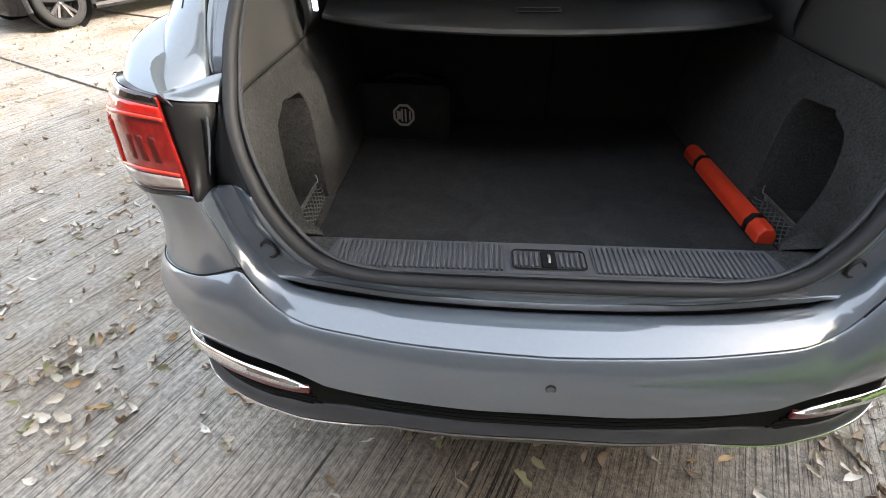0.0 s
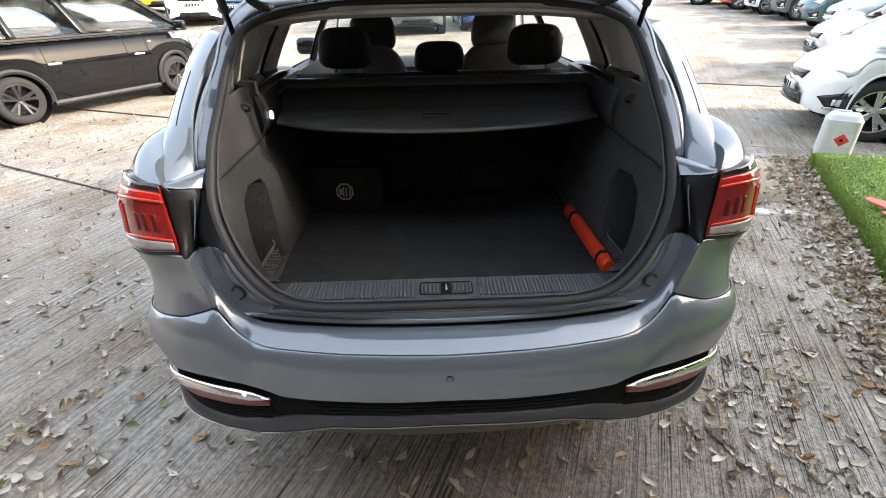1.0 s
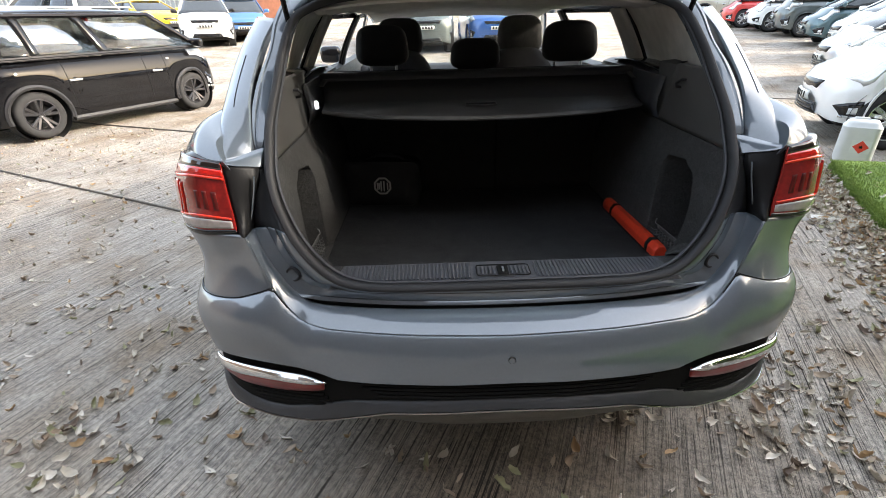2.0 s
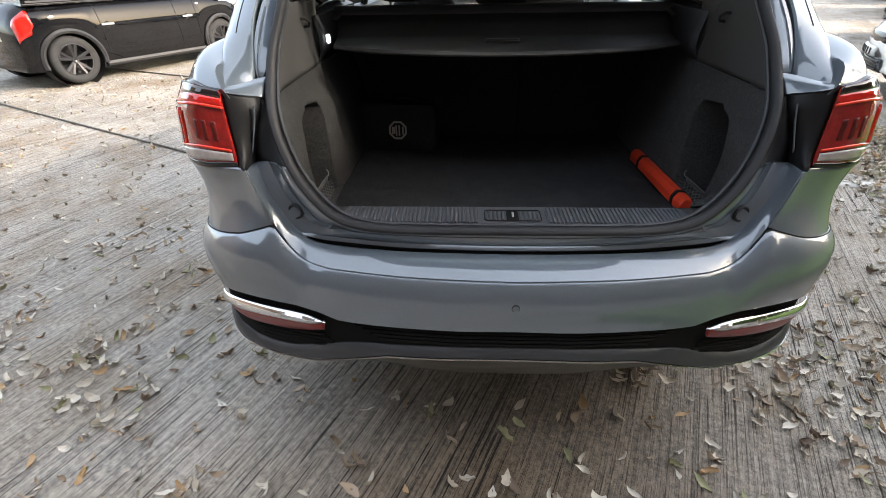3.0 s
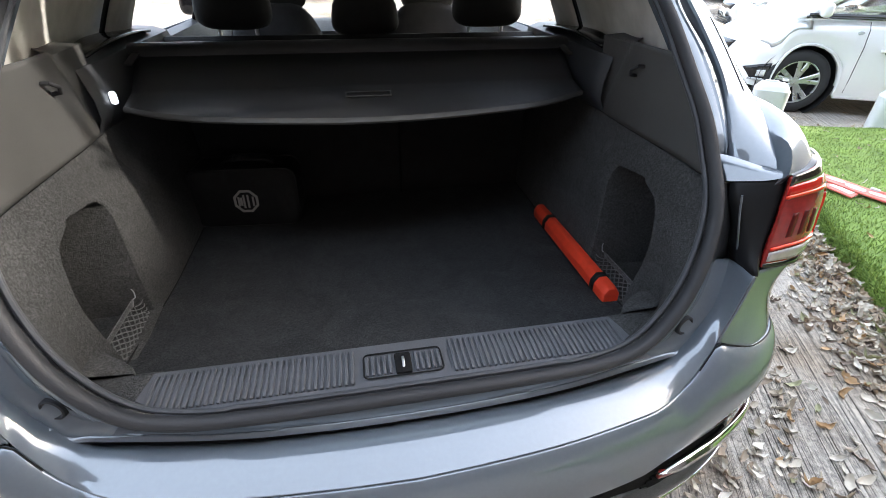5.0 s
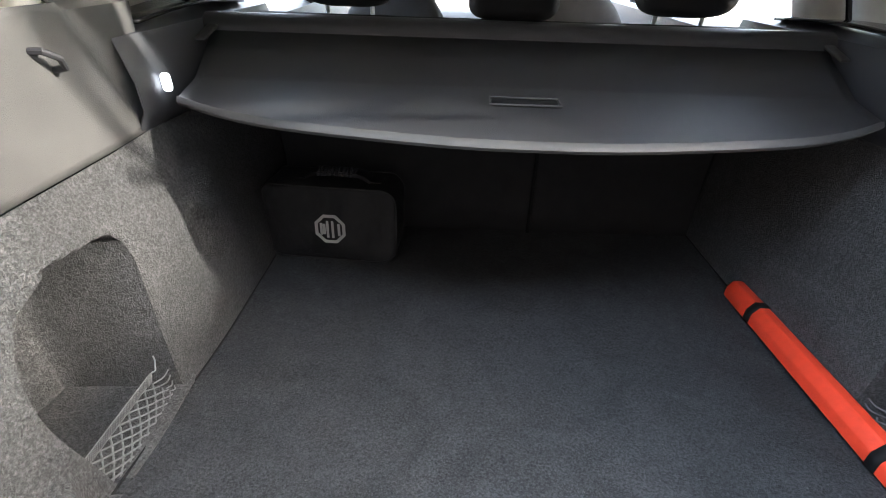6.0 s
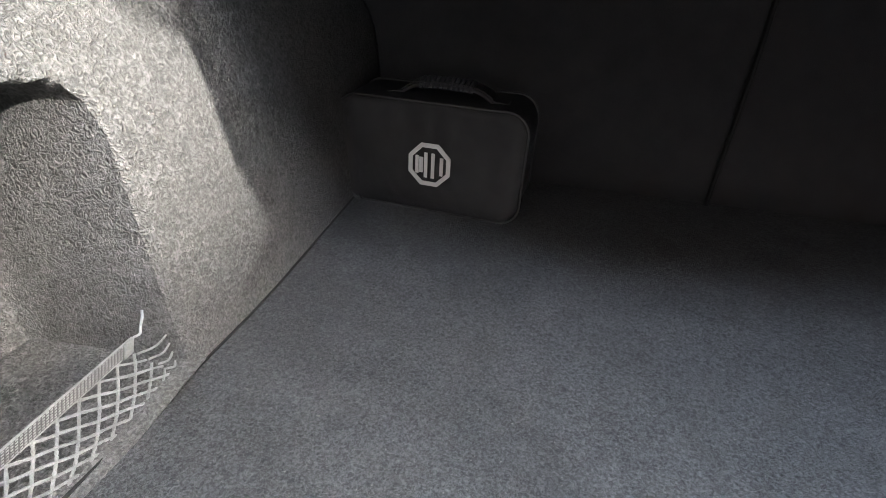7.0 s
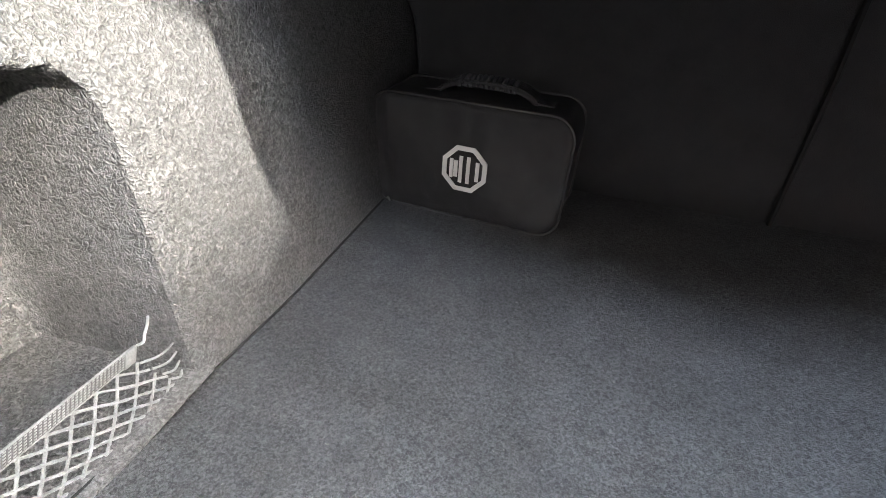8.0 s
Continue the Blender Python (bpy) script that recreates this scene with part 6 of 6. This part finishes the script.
parked_car("people_carrier", "slate grey people carrier with alloy wheels", standing(12.6, 16.3, ROW), SLATE_PAINT, 4.5, 1.83, 1.66, 2.78, .90, .33, .92, 1.08, 1.08, (.55, -.5))
parked_car("saloon_car", "white saloon car with chrome grille", standing(12.95, 18.5, ROW), WHITE_PAINT, 4.5, 1.8, 1.45, 2.75, .85)
parked_car("hatchback", "bright red hatchback car", standing(13.2, 20.7, ROW), RED_PAINT, 4.1, 1.76, 1.5)
parked_car("off_roader", "beige four-wheel-drive car parked far off", standing(13.2, 23.6, (-.8, .6)), BEIGE_PAINT, 4.6, 1.85, 1.8, 2.7, .85, .37, 1.0, 1.1, 1.12, cladding=True)
parked_car("hatchback", "orange hatchback car parked far off", standing(13.6, 27.5, (-.8, .6)), ORANGE_PAINT)


# ---- yard ----
def strip_on_ground(name, a, b, width, z, material, label, category):
    a, b = V(*a, 0), V(*b, 0)
    d = (b - a).normalized()
    side = V(-d.y, d.x, 0) * width / 2
    n = max(2, int((b - a).length / .5))
    rows = []
    for k in range(n + 1):
        p = a.lerp(b, k / n)
        rows.append([p + side * q + V(0, 0, rise(p.x, p.y) + z + .0015 * noise.noise(p * 3)) for q in (-1, 1)])
    ob = part(name, sheet(rows), material, solid=.02)
    tagged(ob, label, category, kind="structure")


JOINT = mat("joint_filler", (0.18, 0.165, 0.145), 0.95, vary=0.4, scale=60)
PALE_STRIP = mat("pale_concrete_strip", (0.55, 0.53, 0.49), 0.85, vary=0.2, scale=30, bump=0.3, bump_scale=120)
for a, b in (((-7.0, 5.1), (-1.0, 1.95)), ((-8.0, 7.6), (-2.6, 5.35)), ((1.0, 9.3), (9.0, 5.75)), ((1.6, 13.5), (10.0, 10.0)), ((3.2, 5.3), (4.4, 7.9)), ((2.2, 4.4), (4.6, 3.4))):
    strip_on_ground("joint", a, b, .007, .003, JOINT, "dark filled joint between concrete bays", "joint")
strip_on_ground("kerb_strip", (1.55, 2.42), (3.2, 2.02), .13, .004, PALE_STRIP, "pale smooth concrete strip across the yard", "strip")
strip_on_ground("pavement", (1.5, 3.0), (3.42, 2.62), .80, .0035, SMOOTH_CONCRETE, "worn brown concrete bay", "pavement")


def drain():
    a, b = V(2.6, 3.76, .004), V(3.85, 3.40, .004)
    root = thing("drain_channel", "slotted steel drain grate set in the concrete", "drain")
    d = (b - a).normalized()
    ang = math.degrees(math.atan2(d.y, d.x))
    for off in (-.055, .055):
        p = (a + b) / 2 + V(-d.y, d.x, 0) * off
        part("edge_rail", block(((b - a).length, .012, .008), pose(*p, 0, 0, ang), .002), STEEL, root)
    part("channel", block(((b - a).length, .10, .004), pose(*((a + b) / 2 - V(0, 0, .002)), 0, 0, ang)), INK, root)
    for k in range(42):
        p = a.lerp(b, (k + .5) / 42)
        part("grate_bar", block((.014, .10, .006), pose(p.x, p.y, p.z + .001, 0, 0, ang + 20), .001, 1), STEEL, root)


drain()


def canister(x, y, turn, label, marked=True):
    root = thing("canister", label, "canister", "white canisters", pose(x, y, 0, 0, 0, turn))
    w, d, h = .31, .26, .445
    bm = block((w, d, h), pose(0, 0, h / 2), .062, 5)
    for v in bm.verts:
        if v.co.z > h * .9:
            v.co.x *= .90
            v.co.y *= .90
        v.co.x *= 1 - .03 * math.sin(math.pi * v.co.z / h)
    body = part("tank", bm, CANISTER, root)
    part("grip", tube([(-.09, .02, h - .012), (-.075, .02, h + .006), (.03, .02, h + .006), (.045, .02, h - .012)], .013, 10), CANISTER, root)
    part("cap", lathe([(-.002, 0), (-.002, .026), (-.022, .026)], 20, pose(.09, .05, h + .012, 0, 90, 0)), CANISTER, root, "white screw cap")
    if not marked:
        return root
    q = .090
    label_m = Matrix.Translation((.03, -d / 2 - .001, .20)) @ pose(0, 0, 0, 90, 0, 0)
    part("label", block((.155, .125, .0015), label_m), mat("clear_label", (0.66, 0.68, 0.66), 0.3, vary=.05), root)
    part("hazard_diamond", block((q, q, .0015), label_m @ pose(0, 0, .0016, 0, 0, 45)), mat("hazard_red", (0.72, 0.06, 0.045), .4, vary=.05), root, "red hazard diamond")
    flame = [(-.012, -.016), (.012, -.016), (.015, -.004), (.008, .007), (.004, .018), (-.003, .005), (-.009, .008), (-.015, -.004)]
    part("flame_mark", slab(flame, .0008, label_m @ pose(0, .004, .0025)), INK, root)
    return root


canister(4.10, 3.46, -38, "white plastic canister with a red hazard diamond beside the turf")
canister(5.08, 2.98, -46, "plain white plastic canister standing at the far edge of the turf", False)


# ---- artificial turf ----
EDGE_A, EDGE_B = V(1.02, -2.0, 0), V(3.70, 3.25, 0)      # the edge towards the car
EDGE_D = (EDGE_B - EDGE_A).normalized()
TURF_H = .11


def turf():
    n = 60
    rows = []
    for k in range(n + 1):
        f = k / n
        a, b = EDGE_A.lerp(EDGE_B, f), V(8.0, -2.0, 0).lerp(V(8.0, 2.15, 0), f)
        wob = .018 * noise.noise(V(f * 14, 0, 0))
        side = V(-EDGE_D.y, EDGE_D.x, 0)
        r = [a + side * (-.005 + wob), a + side * (-.01 + wob) + V(0, 0, TURF_H * .6), a + side * (-.03 + wob) + V(0, 0, TURF_H * .92), a + side * (-.075 + wob) + V(0, 0, TURF_H)]
        for g in np.linspace(.06, 1, 14):
            p = a.lerp(b, g)
            r.append(V(p.x, p.y, TURF_H + .012 * noise.noise(p * 1.6)))
        rows.append(r)
    rows.append([V(p.x + .01, p.y + .02, max(0, p.z - .05)) for p in rows[-1]])
    rows.append([V(p.x, p.y + .01, 0) for p in rows[-1]])
    ob = part("turf_mat", sheet(rows), TURF_BASE, sharp=80)
    tagged(ob, "raised mat of green artificial turf with a rounded edge", "turf", kind="structure")
    rng = random.Random(5)
    verts, faces = [], []
    far = V(8.0, 2.15, 0) - EDGE_B

    def blade(p, up, length):
        a = rng.uniform(0, 2 * math.pi)
        wv = V(math.cos(a), math.sin(a), 0) * .0022
        lean = V(rng.uniform(-1, 1), rng.uniform(-1, 1), 0) * length * .6
        tip = p + up * length + lean
        i = len(verts)
        verts.extend([p - wv, p + wv, p + up * length * .55 + lean * .35 + wv * .8, p + up * length * .55 + lean * .35 - wv * .8, tip])
        faces.extend([(i, i + 1, i + 2, i + 3), (i + 3, i + 2, i + 4)])

    side = V(-EDGE_D.y, EDGE_D.x, 0)
    for _ in range(64000):
        f = rng.random() ** .8
        a = EDGE_A.lerp(EDGE_B, f)
        g = rng.random() ** 1.7 * 3.0
        p = a + far.normalized() * g + V(0, 0, TURF_H - .002 + .012 * noise.noise((a + far.normalized() * g) * 1.6))
        blade(p, V(0, 0, 1), rng.uniform(.009, .020))
    for _ in range(20000):
        f = rng.random() ** .8
        wob = .018 * noise.noise(V(f * 14, 0, 0))
        h = rng.random()
        inset = float(np.interp(h, [0, .6, .92, 1], [-.005, -.01, -.03, -.07]))
        p = EDGE_A.lerp(EDGE_B, f) + side * (inset + wob) + V(0, 0, TURF_H * h)
        blade(p, (side * (1 - h * .6) + V(0, 0, .25 + h * .7)).normalized(), rng.uniform(.010, .022))
    for _ in range(160):
        p = V(2.33, .42, .0) + V(rng.gauss(0, .05), rng.gauss(0, .10), 0)
        blade(p, (side * .7 + V(rng.uniform(-.4, .4), rng.uniform(-.4, .4), .8)).normalized(), rng.uniform(.07, .16))
    me = bpy.data.meshes.new("turf_blades")
    me.from_pydata([tuple(v) for v in verts], [], faces)
    me.materials.append(GRASS)
    tagged(new("turf_blades", me), "short bright green plastic grass blades", "turf", kind="stuff")


turf()


def toy_glider():
    z = TURF_H + .028
    root = thing("toy_glider", "broken pale red foam toy glider lying on the turf", "toy", m=pose(3.32, 1.75, z, 2, 3, -68))

    def lozenge(l, wd, k=26):
        return [(l / 2 * math.copysign(abs(math.cos(a)) ** .9, math.cos(a)), wd / 2 * math.copysign(abs(math.sin(a)) ** .6, math.sin(a))) for a in np.linspace(0, 2 * math.pi, k, endpoint=False)]

    part("wing", slab(lozenge(.62, .125), .012, None, .003), SALMON, root, "faded red wing")
    for x, y, l, wd, turn in ((-.12, .012, .12, .05, 4), (.01, -.004, .13, .062, -3), (.135, .008, .10, .045, 8)):
        part("wing_panel", slab(lozenge(l, wd, 10), .002, pose(x, y, .0125, 0, 0, turn)), PALE_FOAM, root, "pale pink worn patch")
    part("tail_wing", slab([(-.10, -.05), (.10, -.045), (.09, .05), (-.095, .05)], .010, pose(-.04, -.10, -.008, 0, 0, -8), .003), SALMON, root)
    part("tail_panel", slab([(-.07, -.015), (.07, -.02), (.07, .03), (-.07, .035)], .002, pose(-.04, -.095, .003, 0, 0, -8)), PALE_FOAM, root)
    part("fuselage", block((.13, .034, .028), pose(.17, .075, .004, 0, 0, 6), .012, 3), SALMON, root)
    part("canopy", block((.06, .026, .022), pose(.10, .066, .016, 0, 0, 6), .010, 3), PALE_FOAM, root)


toy_glider()


# ---- fence and wall far behind ----
def far_wall():
    x0, x1, y = -34.0, -15.5, 33.0
    z = rise(-20, 33) - .3
    root = thing("cladding_wall", "grey ribbed metal cladding wall behind the yard", "wall")
    tagged(root, kind="structure")
    part("sheeting", block((x1 - x0, .1, 6.0), pose((x0 + x1) / 2, y, z + 3.0)), CLADDING, root)
    for k in range(62):
        part("rib", block((.10, .09, 6.0), pose(x0 + .15 + .30 * k, y - .09, z + 3.0), .02, 1), CLADDING, root)
    ob = part("wall_brown", block((9.0, .4, 6.0), pose(-10.5, 34.0, z + 3.0), .03), TERRACOTTA)
    tagged(ob, "terracotta brown painted wall behind the yard", "wall", kind="structure")


far_wall()


# ---- fallen leaves ----
def leaf_mesh(seed):
    rng = random.Random(seed)
    n, l, wd = 8, 1.0, rng.uniform(.32, .52)
    curl, cup, bend = rng.uniform(.1, .9), rng.uniform(.25, .95), rng.uniform(-.5, .5)
    verts, faces = [], []
    fold, twist = rng.uniform(-.2, 1.0), rng.uniform(-1.2, 1.2)
    for k in range(n):
        f = k / (n - 1)
        half = wd / 2 * math.sin(math.pi * min(1, f * .93 + .05)) ** .8 * (1 - .25 * f)
        x = l * (f - .5)
        zc = curl * (f - .5) ** 2 * 1.4 + .03 * math.sin(f * 9 + twist * 5)
        yc = bend * (f - .5) ** 2
        for q in (-1, -.5, 0, .5, 1):
            ragged = 1 + rng.uniform(-.16, .16) * abs(q)
            lift = cup * wd * .75 * abs(q) ** 1.5 * (fold if q < 0 else 1.0) * (1 + rng.uniform(-.4, .4))
            a = twist * (f - .5)
            yy, zz = half * q * ragged, lift + rng.uniform(-.055, .055)
            verts.append((x, yc + yy * math.cos(a) - zz * math.sin(a), zc + yy * math.sin(a) * .5 + abs(a) * .08 + zz * math.cos(a)))
    for k in range(n - 1):
        for q in range(4):
            a = k * 5 + q
            faces.append((a, a + 1, a + 6, a + 5))
    i = len(verts)
    verts.extend([(-.5, -.012, .02), (-.5, .012, .02), (-.72, .02, .05)])
    faces.append((i, i + 1, i + 2))
    return verts, faces


LEAF_SHAPES = [leaf_mesh(k) for k in range(10)]


def leaves():
    rng = random.Random(11)
    meshes = []
    for k, (v, f) in enumerate(LEAF_SHAPES):
        me = bpy.data.meshes.new("fallen_leaf")
        me.from_pydata(v, [], f)
        for p in me.polygons:
            p.use_smooth = True
        me.materials.append(LEAF)
        meshes.append(me)

    def place(x, y, size, z=None):
        zz = rise(x, y) if z is None else z
        return Matrix.Translation((x, y, zz + .004)) @ pose(0, 0, 0, rng.gauss(0, 17), rng.gauss(0, 17), rng.uniform(0, 360)) @ Matrix.Diagonal((size, size, size * rng.uniform(.6, 1.35), 1))

    labels = ["dry curled brown leaf on the concrete", "pale dry leaf lying on the concrete", "withered leaf with raised edges on the concrete"]
    spots = [(-1.64, .3), (-1.44, .14), (-1.36, .34), (-.98, .24), (-.79, .22), (-.92, .02), (-.91, -.19), (-.46, -.14), (-.38, .14), (-.24, .08),
             (-.47, -.22), (-.03, -.23), (.26, -.1), (.55, -.1), (.71, -.02), (.71, -.22), (.99, .15), (1.35, .4), (1.33, .1), (1.12, -.12),
             (1.32, -.06), (1.42, -.06), (-1.23, -.07), (-1.35, -.21), (-2.0, 1.17), (-1.71, .97), (-.15, -.2), (-.41, -.2), (.3, -.24), (1.46, .6)]
    near = []
    for x, y in spots:
        near.append((x, y, rng.uniform(.055, .078)))
        for _ in range(rng.choice((0, 1, 1, 2, 3))):
            near.append((x + rng.gauss(0, .05), y + rng.gauss(0, .05), rng.uniform(.035, .068)))
    while len(near) < 295:
        x, y = rng.uniform(-2.6, 2.0), rng.uniform(-.65, 1.6)
        if x > 1.0 or x < -1.0 or y < .25:
            near.append((x, y, rng.uniform(.03, .068)))
    for x, y, size in near:
        ob = new("fallen_leaf", meshes[rng.randrange(10)])
        ob.matrix_basis = place(x, y, size)
        tagged(ob, labels[0] if size < .045 else labels[1] if size < .06 else labels[2], "leaf", "fallen leaves")
    verts, faces = [], []

    def add(m, k):
        v, f = LEAF_SHAPES[k]
        i = len(verts)
        verts.extend([tuple(m @ Vector(p)) for p in v])
        faces.extend([tuple(i + j for j in q) for q in f])

    side = V(-EDGE_D.y, EDGE_D.x, 0)
    for _ in range(3000):
        f = rng.uniform(0.12, 1.02)
        d = abs(rng.gauss(0, .16)) + .02
        if rng.random() < .13:
            d = rng.uniform(0, .95)
        p = EDGE_A.lerp(EDGE_B, f) + side * d
        pile = .05 * max(0, 1 - d / .25) * rng.random()
        add(place(p.x, p.y, rng.uniform(.035, .068), pile), rng.randrange(10))
    for _ in range(1500):
        x, y = rng.uniform(-6, -1.0), rng.uniform(-1.0, 6.5)
        add(place(x, y, rng.uniform(.025, .06)), rng.randrange(10))
    # small drifts on the concrete beside and behind the car
    for _ in range(56):
        cx, cy = rng.choice(((rng.uniform(-2.6, -.9), rng.uniform(-.6, 1.2)), (rng.uniform(.5, 1.5), rng.uniform(-.7, .6)), (rng.uniform(-.9, .6), rng.uniform(-.75, -.35))))
        way = rng.uniform(0, math.pi)
        for _ in range(rng.randrange(5, 16)):
            g = rng.gauss(0, .10)
            x, y = cx + g * math.cos(way) + rng.gauss(0, .035), cy + g * math.sin(way) + rng.gauss(0, .035)
            add(place(x, y, rng.uniform(.03, .07), rng.random() * .012), rng.randrange(10))
    for _ in range(260):
        x, y = rng.uniform(1.2, 7), rng.uniform(3.2, 9)
        add(place(x, y, rng.uniform(.025, .06)), rng.randrange(10))
    for _ in range(420):
        f, g = rng.random(), rng.random() * 3.2
        p = EDGE_A.lerp(EDGE_B, f) + (V(8.0, 2.15, 0) - EDGE_B).normalized() * (g + .08)
        add(place(p.x, p.y, rng.uniform(.02, .055), TURF_H + .012), rng.randrange(10))
    me = bpy.data.meshes.new("leaf_litter")
    me.from_pydata(verts, [], faces)
    for p in me.polygons:
        p.use_smooth = True
    me.materials.append(LEAF)
    tagged(new("leaf_litter", me), "drift of dry brown leaves along the turf edge", "leaves", kind="stuff")


leaves()


def twigs():
    rng = random.Random(23)
    for _ in range(16):
        x, y = rng.choice(((rng.uniform(.6, 1.7), rng.uniform(-.5, .7)), (rng.uniform(-1.9, -.4), rng.uniform(-.5, .6))))
        a, l = rng.uniform(0, 2 * math.pi), rng.uniform(.05, .12)
        d, n = V(math.cos(a), math.sin(a), 0), V(-math.sin(a), math.cos(a), 0)
        pts = spline([V(x, y, .005) + d * l * f + n * l * rng.uniform(-.12, .12) + V(0, 0, rng.uniform(0, .006)) for f in (0, .33, .66, 1)], 8)
        ob = part("twig", tube(pts, lambda f: .0022 * (1 - .6 * f), 5), TWIG)
        tagged(ob, "thin dry brown twig lying on the concrete", "twig", "fallen twigs")


TWIG = mat("dry_twig", (0.20, 0.14, 0.09), 0.85, vary=0.3, scale=80)
twigs()


# ---- unseen walls added to block sky light behind and beside the camera; a hedge ----
DARK_BRICK = mat("dark_brick_wall", (0.11, 0.085, 0.07), 0.9, vary=0.3, scale=8, bump=0.4, bump_scale=40)


def sky_blocking_wall(name, outline, y, label):
    """An upright wall, 0.3 m thick, from an outline of (x, z)."""
    ob = part(name, slab(outline, .3, pose(0, y, 0, 90)), DARK_BRICK)
    tagged(ob, label, "wall", kind="structure")


# heights set to keep sky light out of the boot; no such walls are seen
sky_blocking_wall("blocking_wall_south", [(-9.0, 0), (-9.0, 13.0), (-2.2, 13.0), (-2.2, 10.2), (3.0, 10.2), (3.0, 12.0), (10.5, 12.0), (10.5, 0)], -6.5, "tall plain brick wall added out of view to block sky light")
tagged(part("blocking_wall_west", block((.3, 8.0, 4.6), pose(-9.0, -2.8, 2.3), .02), DARK_BRICK), "plain brick wall added out of view to block sky light from the left", "wall", kind="structure")
HEDGE_LEAF = by_piece(mat("hedge_leaf", (0.06, 0.10, 0.03), 0.5), [(0.07, 0.12, 0.03), (0.10, 0.15, 0.04), (0.05, 0.08, 0.025), (0.13, 0.15, 0.05), (0.16, 0.13, 0.05)])


def hedge():
    """A tall ragged hedge beyond the turf: stems and many leaves, thinning out towards its top."""
    rng = random.Random(31)
    root = thing("hedge", "tall dense green hedge with an uneven top", "hedge")
    tagged(root, kind="structure")
    y0, y1 = -10.0, 2.0
    for k in range(16):
        y = y0 + .4 + (y1 - y0 - .8) * k / 15
        pts = spline([V(9.4 + rng.uniform(-.2, .2), y, 0)] + [V(9.4 + rng.uniform(-.3, .3), y + rng.uniform(-.3, .3), h) for h in (1.8, 3.6, 5.4, 7.0)], 14)
        part("stem", tube(pts, lambda f: .07 * (1 - .8 * f), 7), TWIG, root)
    verts, faces = [], []

    def top(y):
        return 8.4 + .5 * noise.noise(V(y * .9, 3.0, 0)) + .3 * noise.noise(V(y * 2.7, 7.0, 0))

    for k in range(32500):
        y = rng.uniform(y0, y1)
        z = 5.45 * rng.random() ** .75 if k < 30000 else 5.45 + .55 * (1 - rng.random() ** .5) if k < 31000 else 5.5 + (top(y) - 5.5) * rng.random()
        depth = .38 if z < 5 else .16
        p = V(9.4 + rng.uniform(-1, 1) * depth, y, z)
        a = V(rng.gauss(0, 1), rng.gauss(0, 1), rng.gauss(0, 1)).normalized()
        b = a.cross(V(rng.gauss(0, 1), rng.gauss(0, 1), rng.gauss(0, 1))).normalized()
        l = rng.uniform(.09, .17)
        i = len(verts)
        verts.extend([tuple(q) for q in (p - a * l, p + b * l * .55, p + a * l, p - b * l * .55)])
        faces.append((i, i + 1, i + 2, i + 3))
    me = bpy.data.meshes.new("foliage")
    me.from_pydata(verts, [], faces)
    me.materials.append(HEDGE_LEAF)
    new("foliage", me).parent = root


hedge()
